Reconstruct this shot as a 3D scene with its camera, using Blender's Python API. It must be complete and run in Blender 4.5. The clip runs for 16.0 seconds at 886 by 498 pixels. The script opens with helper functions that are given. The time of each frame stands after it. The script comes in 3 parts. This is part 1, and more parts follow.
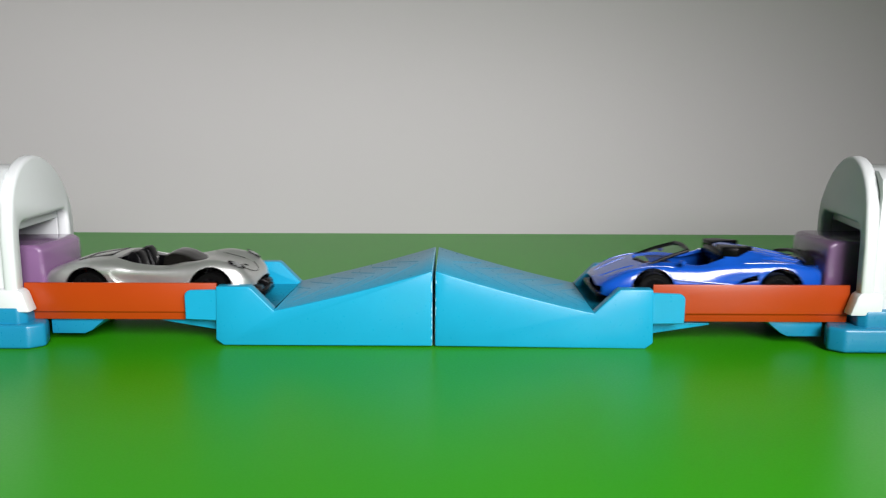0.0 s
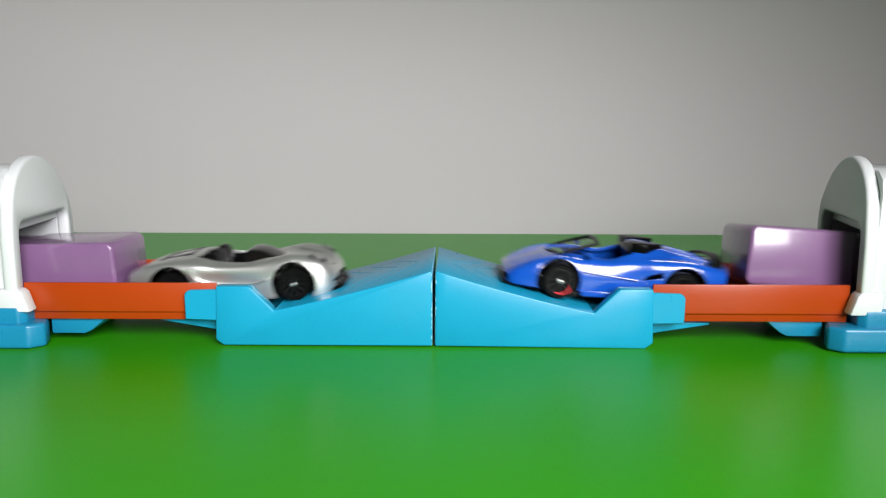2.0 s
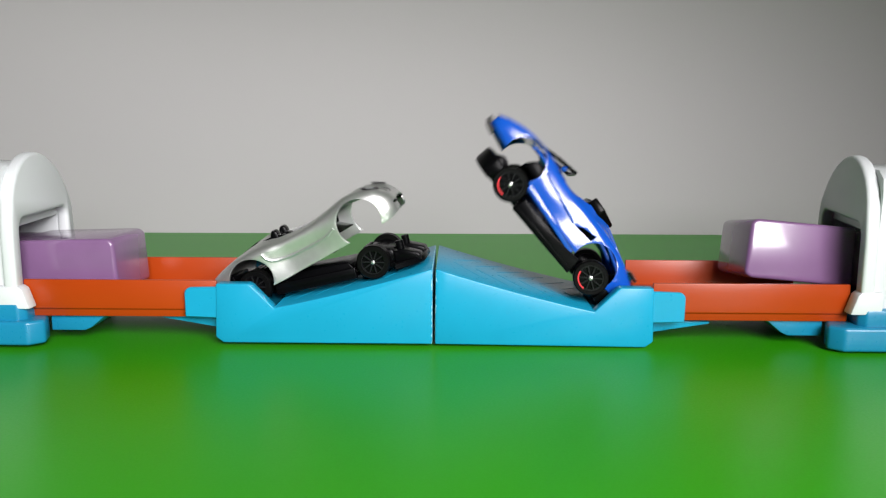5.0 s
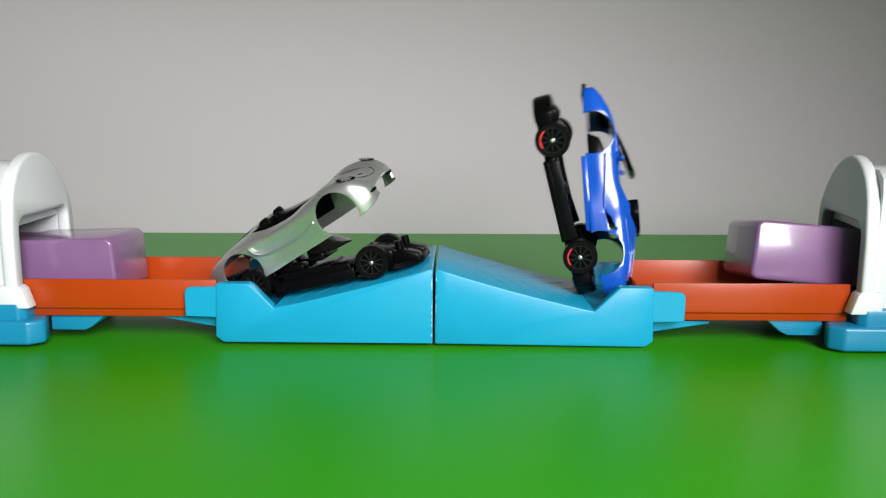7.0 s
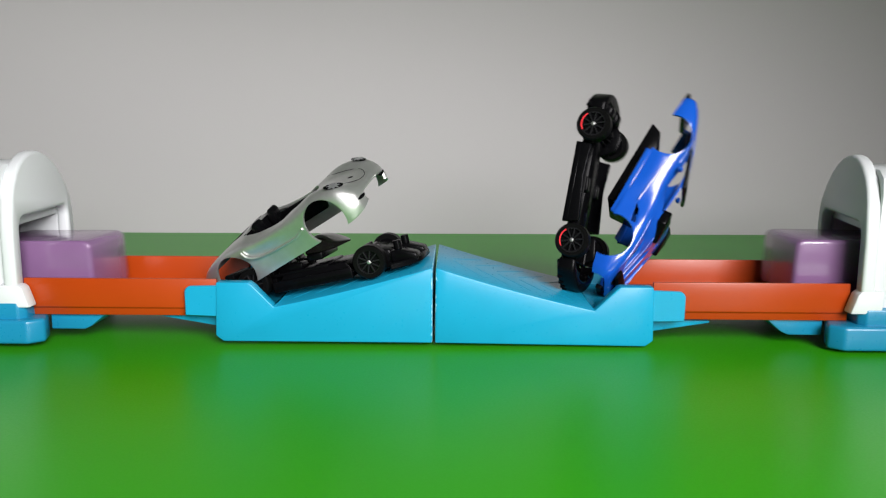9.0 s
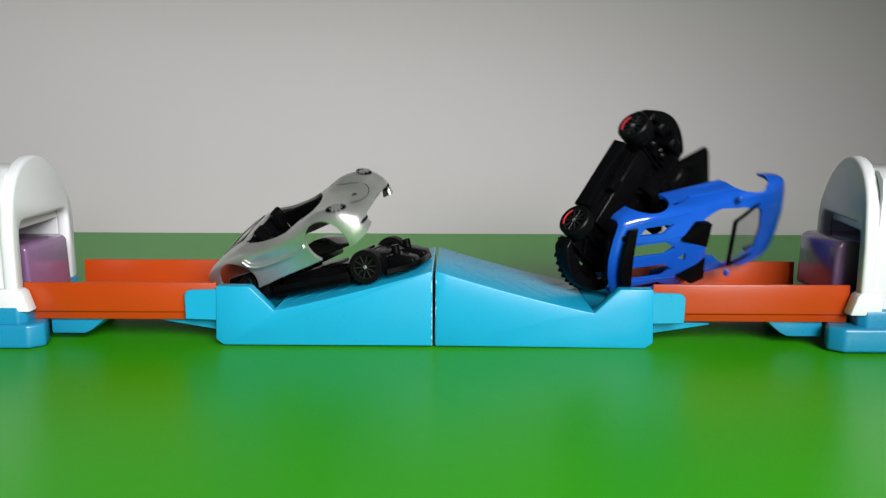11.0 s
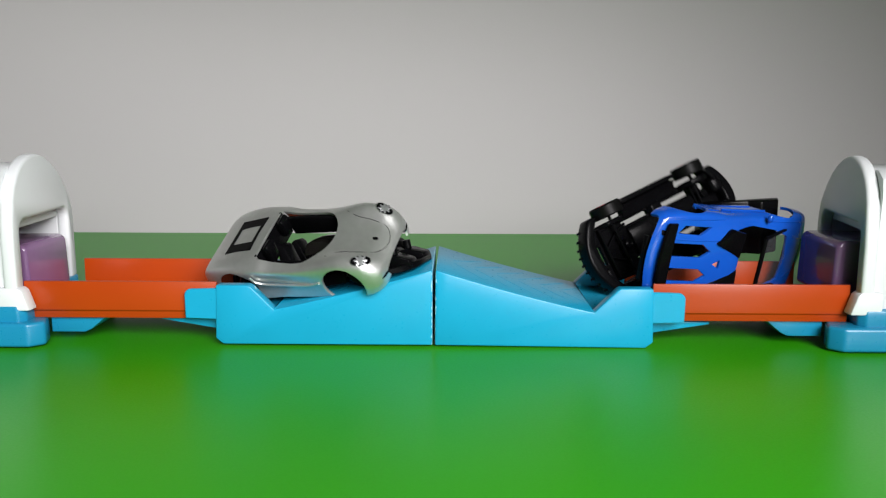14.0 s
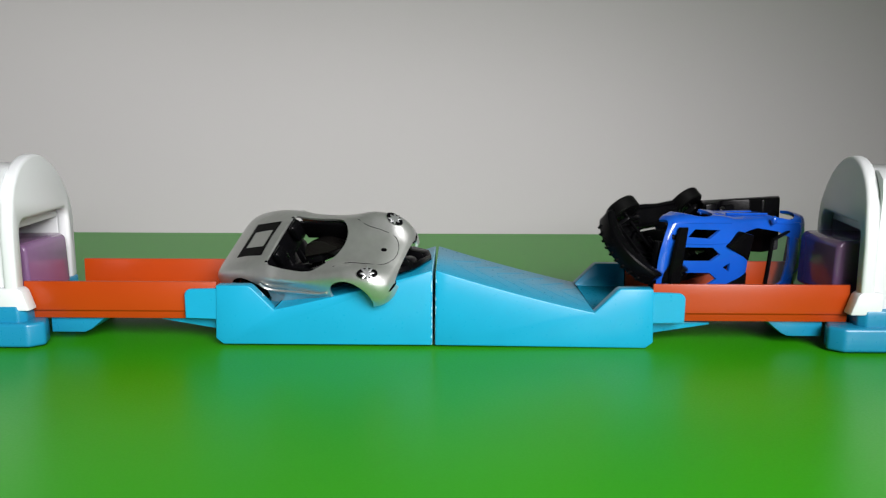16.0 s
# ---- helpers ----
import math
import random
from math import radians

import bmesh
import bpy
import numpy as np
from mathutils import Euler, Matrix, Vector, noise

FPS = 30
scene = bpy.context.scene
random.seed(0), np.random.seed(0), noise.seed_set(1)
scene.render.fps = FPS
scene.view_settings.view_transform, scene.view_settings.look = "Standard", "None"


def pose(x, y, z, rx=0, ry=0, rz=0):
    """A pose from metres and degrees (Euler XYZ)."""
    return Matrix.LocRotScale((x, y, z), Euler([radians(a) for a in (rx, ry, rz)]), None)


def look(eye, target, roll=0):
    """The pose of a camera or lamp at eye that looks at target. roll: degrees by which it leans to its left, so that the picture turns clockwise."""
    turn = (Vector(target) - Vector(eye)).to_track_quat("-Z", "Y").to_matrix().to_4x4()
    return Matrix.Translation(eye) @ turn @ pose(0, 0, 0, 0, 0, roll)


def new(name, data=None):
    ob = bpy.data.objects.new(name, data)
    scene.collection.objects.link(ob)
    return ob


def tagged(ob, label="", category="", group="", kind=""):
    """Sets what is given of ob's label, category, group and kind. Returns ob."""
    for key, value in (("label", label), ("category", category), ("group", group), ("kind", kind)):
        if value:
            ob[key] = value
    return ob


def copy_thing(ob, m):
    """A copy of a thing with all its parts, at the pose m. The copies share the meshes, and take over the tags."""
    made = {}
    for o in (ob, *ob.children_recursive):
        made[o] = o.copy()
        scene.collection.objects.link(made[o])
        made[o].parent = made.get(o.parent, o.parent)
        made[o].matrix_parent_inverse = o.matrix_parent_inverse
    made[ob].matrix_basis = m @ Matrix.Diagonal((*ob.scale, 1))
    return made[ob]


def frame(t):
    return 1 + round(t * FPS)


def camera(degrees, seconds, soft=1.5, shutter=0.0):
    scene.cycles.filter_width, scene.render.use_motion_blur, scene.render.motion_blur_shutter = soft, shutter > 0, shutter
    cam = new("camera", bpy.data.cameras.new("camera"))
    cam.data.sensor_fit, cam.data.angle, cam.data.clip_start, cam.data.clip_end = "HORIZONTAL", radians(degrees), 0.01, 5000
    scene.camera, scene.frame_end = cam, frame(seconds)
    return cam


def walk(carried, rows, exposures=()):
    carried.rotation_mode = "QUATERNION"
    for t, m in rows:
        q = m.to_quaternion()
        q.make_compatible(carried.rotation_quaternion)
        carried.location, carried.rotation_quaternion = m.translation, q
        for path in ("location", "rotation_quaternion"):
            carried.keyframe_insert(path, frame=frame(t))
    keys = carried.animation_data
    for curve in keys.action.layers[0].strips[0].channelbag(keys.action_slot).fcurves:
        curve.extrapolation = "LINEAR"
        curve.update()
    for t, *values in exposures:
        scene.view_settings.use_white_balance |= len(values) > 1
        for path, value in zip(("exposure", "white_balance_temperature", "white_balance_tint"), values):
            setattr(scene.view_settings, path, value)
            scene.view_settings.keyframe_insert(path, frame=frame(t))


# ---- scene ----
cam = camera(58, 16.0, soft=1.2, shutter=3.0)
EYE = (0.00656, -0.2603, 0.06842)
AIM = (-0.02444, 1.7137, -0.25258)
walk(cam, [(0.0, look(EYE, AIM, 0.1)), (16.0, look(EYE, AIM, 0.1))])

# ---- light: a big window in the wall behind the camera ----
world = bpy.data.worlds.new("world")
scene.world = world
world.use_nodes = True
sky = world.node_tree.nodes.new("ShaderNodeTexSky")
sky.sky_type, sky.sun_disc = "NISHITA", False
sky.sun_elevation, sky.sun_rotation = radians(35), radians(200)
world.node_tree.links.new(sky.outputs[0], world.node_tree.nodes["Background"].inputs[0])
world.node_tree.nodes["Background"].inputs[1].default_value = 0.1
WIN_X0, WIN_X1, WIN_Z0, WIN_Z1, WIN_Y = -0.10, 0.76, 0.12, 0.76, -0.78
lamp_data = bpy.data.lights.new("window_light", "AREA")
lamp_data.shape, lamp_data.size, lamp_data.size_y = "RECTANGLE", 0.55, 0.46
lamp_data.spread = radians(92)
lamp_data.energy, lamp_data.color = 5.6, (1.0, 0.965, 0.975)
lamp = new("window_light", lamp_data)
lamp.matrix_world = look((0.33, WIN_Y - 0.03, 0.42), (-0.03, 0.15, 0.01))
scene.view_settings.exposure = 0.0

# ---- materials ----


def material(name, base, rough=0.4, metal=0.0, vary=0.12, scale=60.0, bump=0.05, spec=0.5, coat=0.0, fine=900.0, transmission=0.0, alpha=1.0):
    """A surface with two scales of variation in colour, gloss and relief; scale in features a metre."""
    m = bpy.data.materials.new(name)
    m.use_nodes = True
    nt = m.node_tree
    b = nt.nodes["Principled BSDF"]
    tc = nt.nodes.new("ShaderNodeTexCoord")
    big, small = nt.nodes.new("ShaderNodeTexNoise"), nt.nodes.new("ShaderNodeTexNoise")
    for n, s, d in ((big, scale, 3), (small, fine, 2)):
        n.inputs["Scale"].default_value, n.inputs["Detail"].default_value = s, d
        nt.links.new(tc.outputs["Object"], n.inputs["Vector"])
    mix = nt.nodes.new("ShaderNodeMix")
    mix.data_type, mix.blend_type = "RGBA", "MIX"
    mix.inputs["A"].default_value = (*[c * (1 - vary) for c in base], 1)
    mix.inputs["B"].default_value = (*[min(1, c * (1 + vary)) for c in base], 1)
    nt.links.new(big.outputs["Fac"], mix.inputs["Factor"])
    nt.links.new(mix.outputs["Result"], b.inputs["Base Color"])
    ramp = nt.nodes.new("ShaderNodeMapRange")
    ramp.inputs["To Min"].default_value, ramp.inputs["To Max"].default_value = max(0.02, rough - 0.07), rough + 0.07
    nt.links.new(small.outputs["Fac"], ramp.inputs["Value"])
    nt.links.new(ramp.outputs["Result"], b.inputs["Roughness"])
    if bump:
        bp = nt.nodes.new("ShaderNodeBump")
        bp.inputs["Strength"].default_value, bp.inputs["Distance"].default_value = bump, 0.0004
        nt.links.new(small.outputs["Fac"], bp.inputs["Height"])
        nt.links.new(bp.outputs["Normal"], b.inputs["Normal"])
    b.inputs["Metallic"].default_value, b.inputs["Specular IOR Level"].default_value = metal, spec
    b.inputs["Coat Weight"].default_value, b.inputs["Coat Roughness"].default_value = coat, 0.08
    b.inputs["Transmission Weight"].default_value, b.inputs["Alpha"].default_value = transmission, alpha
    return m


def worn_edge(m, axis_value, reach, colour):
    """Adds pale stress marks to a plastic, along the plane x = axis_value of its object."""
    nt = m.node_tree
    b = nt.nodes["Principled BSDF"]
    tc, sep, sub, ab = (nt.nodes.new("ShaderNode" + k) for k in ("TexCoord", "SeparateXYZ", "Math", "Math"))
    sub.operation, ab.operation = "SUBTRACT", "ABSOLUTE"
    sub.inputs[1].default_value = axis_value
    nt.links.new(tc.outputs["Object"], sep.inputs[0])
    nt.links.new(sep.outputs["X"], sub.inputs[0])
    nt.links.new(sub.outputs[0], ab.inputs[0])
    n = nt.nodes.new("ShaderNodeTexNoise")
    n.inputs["Scale"].default_value, n.inputs["Detail"].default_value = 700, 5
    nt.links.new(tc.outputs["Object"], n.inputs["Vector"])
    lim = nt.nodes.new("ShaderNodeMapRange")
    lim.inputs["From Min"].default_value, lim.inputs["From Max"].default_value = 0.42, 0.75
    lim.inputs["To Min"].default_value, lim.inputs["To Max"].default_value = 0.0, reach
    nt.links.new(n.outputs["Fac"], lim.inputs["Value"])
    less = nt.nodes.new("ShaderNodeMath")
    less.operation = "LESS_THAN"
    nt.links.new(ab.outputs[0], less.inputs[0])
    nt.links.new(lim.outputs["Result"], less.inputs[1])
    mix = nt.nodes.new("ShaderNodeMix")
    mix.data_type = "RGBA"
    old = b.inputs["Base Color"].links[0].from_socket
    nt.links.new(old, mix.inputs["A"])
    mix.inputs["B"].default_value = (*colour, 1)
    nt.links.new(less.outputs[0], mix.inputs["Factor"])
    nt.links.new(mix.outputs["Result"], b.inputs["Base Color"])


GREEN = material("green_tabletop", (0.030, 0.325, 0.003), rough=0.36, spec=0.15, vary=0.10, scale=9, bump=0.0, fine=1500)
WALL = material("white_wall", (0.409, 0.391, 0.396), rough=0.8, vary=0.03, scale=5, bump=0.05, fine=700, spec=0.2)
ROOM = material("room_paint", (0.24, 0.235, 0.23), rough=0.9, vary=0.05, scale=3, spec=0.2)
WOODFLOOR = material("room_floor", (0.25, 0.18, 0.12), rough=0.6, vary=0.2, scale=6)
CYAN = material("blue_plastic", (0.008, 0.275, 0.445), rough=0.30, vary=0.06, scale=90, bump=0.0, spec=0.3)
CYAN_L = material("blue_plastic_worn_end", (0.008, 0.275, 0.445), rough=0.30, vary=0.06, scale=90, bump=0.0, spec=0.3)
worn_edge(CYAN_L, -0.0003, 0.0008, (0.30, 0.60, 0.72))
BASEBLUE = material("deep_blue_plastic", (0.008, 0.19, 0.335), rough=0.3, vary=0.06, scale=90, bump=0.03)
ORANGE = material("orange_plastic", (0.34, 0.040, 0.003), rough=0.32, vary=0.07, scale=80, bump=0.03, spec=0.35)
WHITE = material("white_plastic", (0.62, 0.645, 0.65), rough=0.35, vary=0.03, scale=70, bump=0.04)
PURPLE = material("purple_plastic", (0.25, 0.13, 0.275), rough=0.24, vary=0.10, scale=120, bump=0.03, spec=0.5, coat=0.6, fine=150, transmission=0.25)
DARK = material("tunnel_shadow_plastic", (0.30, 0.31, 0.32), rough=0.6, vary=0.1)
SILVER = material("silver_paint", (0.62, 0.63, 0.61), rough=0.34, metal=0.82, vary=0.10, scale=420, bump=0.16, coat=0.3, fine=3800)
BLUE = material("blue_paint", (0.006, 0.072, 0.42), rough=0.20, metal=0.0, vary=0.06, scale=200, bump=0.02, spec=0.45, coat=0.6, fine=6000)
BLACK = material("black_plastic", (0.0024, 0.0024, 0.0028), rough=0.24, spec=0.075, vary=0.3, scale=200, bump=0.03)
RUBBER = material("black_tyre_plastic", (0.003, 0.003, 0.003), rough=0.38, spec=0.09, vary=0.2, scale=300, bump=0.1)
RIM = material("dark_rim", (0.010, 0.010, 0.011), rough=0.26, spec=0.25, vary=0.2, scale=300)
RED = material("red_rim_print", (0.75, 0.03, 0.04), rough=0.4, vary=0.1)
STEEL = material("steel_axle", (0.55, 0.55, 0.54), rough=0.35, metal=0.9, vary=0.1)
SMOKE = material("smoked_windscreen", (0.006, 0.0055, 0.005), rough=0.12, vary=0.1, spec=0.25)
CLEAR = material("clear_windscreen", (0.10, 0.105, 0.11), rough=0.05, vary=0.02, bump=0, alpha=0.30)
CHROME = material("chrome_print", (0.50, 0.51, 0.52), rough=0.32, metal=0.8, vary=0.15, scale=900)

from mathutils.bvhtree import BVHTree

# ---- mesh helpers, in millimetres ----
MM = 0.001


def finish(bm, mat, angle=35.0):
    bmesh.ops.recalc_face_normals(bm, faces=bm.faces)
    for f in bm.faces:
        f.smooth = True
    me = bpy.data.meshes.new("mesh")
    for v in bm.verts:
        v.co *= MM
    bm.to_mesh(me)
    bm.free()
    me.materials.append(mat)
    me.set_sharp_from_angle(angle=radians(angle))
    return me


def part(name, bm, mat, parent=None, label="", at=None, angle=35.0):
    """Links a bmesh as one mesh object, under a thing or a part."""
    me = finish(bm, mat, angle)
    me.name = name
    ob = new(name, me)
    ob.parent = parent
    if at is not None:
        ob.matrix_basis = at
    if label:
        tagged(ob, label)
    return ob


def bevelled(bm, width, segments=2, above=30.0):
    if width <= 0:
        return bm
    edges = [e for e in bm.edges if len(e.link_faces) == 2 and e.calc_face_angle() > radians(above)]
    bmesh.ops.bevel(bm, geom=edges, offset=width, segments=segments, profile=0.5, affect="EDGES", clamp_overlap=True)
    return bm


def prism(points, a, b, axis="y", bevel=0.0, segments=2, above=30.0):
    """A polygon extruded from a to b along an axis. Points: (x, z) for y, (y, z) for x, (x, y) for z."""
    bm = bmesh.new()

    def at(p, v):
        return {"y": (p[0], v, p[1]), "x": (v, p[0], p[1]), "z": (p[0], p[1], v)}[axis]
    lo = [bm.verts.new(at(p, a)) for p in points]
    hi = [bm.verts.new(at(p, b)) for p in points]
    n = len(points)
    bm.faces.new(lo)
    bm.faces.new(list(reversed(hi)))
    for i in range(n):
        bm.faces.new((lo[i], hi[i], hi[(i + 1) % n], lo[(i + 1) % n]))
    bmesh.ops.recalc_face_normals(bm, faces=bm.faces)
    return bevelled(bm, bevel, segments, above)


def box(x0, x1, y0, y1, z0, z1, bevel=0.0, segments=2):
    return prism([(x0, z0), (x1, z0), (x1, z1), (x0, z1)], y0, y1, "y", bevel, segments)


def add(bm, other):
    me = bpy.data.meshes.new("scrap")
    other.to_mesh(me)
    other.free()
    bm.from_mesh(me)
    bpy.data.meshes.remove(me)
    return bm


def joined(*parts):
    bm = parts[0]
    for o in parts[1:]:
        add(bm, o)
    return bm


def lathe(profile, steps=32, axis="y"):
    """Turns (radius, along) points round an axis."""
    bm = bmesh.new()
    rings = []
    for i in range(steps):
        c, s = math.cos(2 * math.pi * i / steps), math.sin(2 * math.pi * i / steps)
        rings.append([bm.verts.new((r * c, h, r * s) if axis == "y" else (r * c, r * s, h)) for r, h in profile])
    for i in range(steps):
        a, b = rings[i], rings[(i + 1) % steps]
        for j in range(len(profile) - 1):
            bm.faces.new((a[j], a[j + 1], b[j + 1], b[j]))
    bmesh.ops.remove_doubles(bm, verts=bm.verts, dist=1e-4)
    return bm


def ellipse(rx, ry, cx=0, cy=0, n=24, a0=0.0, a1=360.0):
    full = abs(a1 - a0) >= 360
    return [(cx + rx * math.cos(radians(a0 + (a1 - a0) * i / (n if full else n - 1))),
             cy + ry * math.sin(radians(a0 + (a1 - a0) * i / (n if full else n - 1)))) for i in range(n)]


def spline(rows, steps):
    """Catmull-Rom through rows of numbers."""
    p = np.array(rows, float)
    p = np.vstack((2 * p[0] - p[1], p, 2 * p[-1] - p[-2]))
    out = []
    for i in range(1, len(p) - 2):
        for k in range(steps):
            t = k / steps
            out.append(0.5 * (2 * p[i] + (p[i + 1] - p[i - 1]) * t + (2 * p[i - 1] - 5 * p[i] + 4 * p[i + 1] - p[i + 2]) * t * t
                              + (3 * p[i] - p[i - 1] - 3 * p[i + 1] + p[i + 2]) * t ** 3))
    out.append(p[-2])
    return np.array(out)


def shell(stations, along, across, thick, crisp=False):
    """A thin closed skin lofted through stations (x, half section of (y, z) from sill to middle)."""
    rows = spline([[x] + [c for p in sec for c in p] for x, sec in stations], along)
    grid = []
    for r in rows:
        half = r[1:].reshape(-1, 2)
        if crisp:
            k = np.linspace(0, len(half) - 1, (len(half) - 1) * across + 1)
            half = np.stack([np.interp(k, range(len(half)), half[:, i]) for i in (0, 1)], 1)
        else:
            half = spline(half, across)
        half[:, 0] = np.maximum(half[:, 0], 0)
        half[-1, 0] = 0
        ring = [(r[0], -y, z) for y, z in half] + [(r[0], y, z) for y, z in half[::-1][1:]]
        grid.append(ring)
    g = np.array(grid)
    du, dv = np.gradient(g, axis=0), np.gradient(g, axis=1)
    n = np.cross(du, dv)
    n /= np.linalg.norm(n, axis=2, keepdims=True) + 1e-9
    mid = g.shape[1] // 2
    if n[g.shape[0] // 2, mid, 2] < 0:
        n = -n
    inner = g - n * thick
    bm = bmesh.new()
    A = [[bm.verts.new(p) for p in row] for row in g]
    B = [[bm.verts.new(p) for p in row] for row in inner]
    R, C = g.shape[:2]
    for i in range(R - 1):
        for j in range(C - 1):
            bm.faces.new((A[i][j], A[i + 1][j], A[i + 1][j + 1], A[i][j + 1]))
            bm.faces.new((B[i][j], B[i][j + 1], B[i + 1][j + 1], B[i + 1][j]))
    for i in range(R - 1):
        for j in (0, C - 1):
            bm.faces.new((A[i][j], B[i][j], B[i + 1][j], A[i + 1][j]))
    for j in range(C - 1):
        for i in (0, R - 1):
            bm.faces.new((A[i][j], A[i][j + 1], B[i][j + 1], B[i][j]))
    return bm


def tube(points, r, n=8):
    """A round bead through points, in millimetres."""
    path = spline(points, 5)
    bm = bmesh.new()
    rings = []
    for i, p in enumerate(path):
        d = Vector(path[min(i + 1, len(path) - 1)] - path[max(i - 1, 0)]).normalized()
        u = d.orthogonal().normalized()
        w = d.cross(u)
        rings.append([bm.verts.new(Vector(p) + r * (math.cos(2 * math.pi * k / n) * u + math.sin(2 * math.pi * k / n) * w)) for k in range(n)])
    # keep the rings from twisting
    for a, b in zip(rings, rings[1:]):
        k0 = min(range(n), key=lambda k: (b[k].co - a[0].co).length)
        b[:] = b[k0:] + b[:k0]
        if (b[1].co - a[1].co).length > (b[-1].co - a[1].co).length:
            b[1:] = b[:0:-1]
        for k in range(n):
            bm.faces.new((a[k], a[(k + 1) % n], b[(k + 1) % n], b[k]))
    bm.faces.new(rings[0])
    bm.faces.new(rings[-1])
    return bm


def on_skin(ob, x, y):
    """The height of a shell's top, and the way it faces, over a place in millimetres."""
    me = ob.data
    tree = BVHTree.FromPolygons([v.co for v in me.vertices], [p.vertices[:] for p in me.polygons])
    hit, normal, _, _ = tree.ray_cast(Vector((x, y, 60)) * MM, Vector((0, 0, -1)))
    return hit.z / MM, normal


def seat_on(ob, x, y, turn=0.0):
    """A pose in millimetres that lies on a shell's skin, its z along the skin's normal."""
    z, normal = on_skin(ob, x, y)
    return Matrix.Translation((x, y, z)) @ Vector((0, 0, 1)).rotation_difference(normal).to_matrix().to_4x4() @ pose(0, 0, 0, 0, 0, turn)


def carve(ob, cutters, edge=0.22):
    """Cuts meshes (in millimetres) out of a part, and drops the cutters."""
    made = []
    for bm in cutters:
        c = new("cutter", finish(bm, BLACK))
        c.parent = ob.parent
        m = ob.modifiers.new("cut", "BOOLEAN")
        m.operation, m.solver, m.object = "DIFFERENCE", "EXACT", c
        made.append(c)
    soft = ob.modifiers.new("edge", "BEVEL")
    soft.width, soft.segments, soft.limit_method, soft.angle_limit = edge * MM, 2, "ANGLE", radians(42)
    soft.use_clamp_overlap = True
    bpy.context.view_layer.update()
    me = bpy.data.meshes.new_from_object(ob.evaluated_get(bpy.context.evaluated_depsgraph_get()))
    ob.modifiers.clear()
    me.set_sharp_from_angle(angle=radians(38))
    ob.data = me
    for c in made:
        bpy.data.objects.remove(c)


def empty(name, label, category, group="", m=None):
    ob = new(name)
    ob.empty_display_size = 0.01
    if m is not None:
        ob.matrix_basis = m
    return tagged(ob, label, category, group)


# ---- the room and the table ----
def build_room():
    t = part("tabletop", box(-900, 900, -560, 224, -20.7, -0.7, 1), GREEN)
    tagged(t, "glossy green tabletop with soft blurred reflections", "table", kind="structure")
    w = part("wall_north", box(-1600, 1600, 224.5, 330, -750, 1700), WALL)
    tagged(w, "plain off-white wall behind the green tabletop", "wall", kind="structure")
    for name, b in (("wall_west", box(-1700, -1600, -780, 330, -750, 1700)), ("wall_east", box(1600, 1700, -780, 330, -750, 1700))):
        tagged(part(name, b, ROOM), "plain painted wall of the room", "wall", kind="structure")
    x0, x1, z0, z1, y = WIN_X0 * 1000, WIN_X1 * 1000, WIN_Z0 * 1000, WIN_Z1 * 1000, WIN_Y * 1000
    s = part("wall_south", joined(box(-1700, x0, y - 100, y, -750, 1700), box(x1, 1700, y - 100, y, -750, 1700),
                                  box(x0, x1, y - 100, y, -750, z0), box(x0, x1, y - 100, y, z1, 1700)), ROOM)
    tagged(s, "plain painted wall with a window opening", "wall", kind="structure")
    tagged(part("ceiling", box(-1700, 1700, -880, 330, 1700, 1760), ROOM), "plain painted ceiling", "ceiling", kind="structure")
    # sloping board out of view, added to dim the wall towards its top and right
    tagged(part("ceiling_alcove", prism([(-700, 385), (330, 228), (330, 258), (-700, 415)], -120, 224, "y"), ROOM), "unseen board added above the table to shade the wall's upper part", "ceiling", kind="structure")
    # upright board out of view, added to hold window light off the right side
    tagged(part("wall_alcove", box(300, 330, -430, 224, -0.6, 250), ROOM), "unseen upright board added to shade the right side", "wall", kind="structure")
    tagged(part("floor", box(-1700, 1700, -880, 330, -800, -750), WOODFLOOR), "brown floor of the room", "floor", kind="structure")


# ---- the crash set ----
def slope(u):
    return 10.9 + 12.5 * (0.82 * u + 0.18 * u * u)


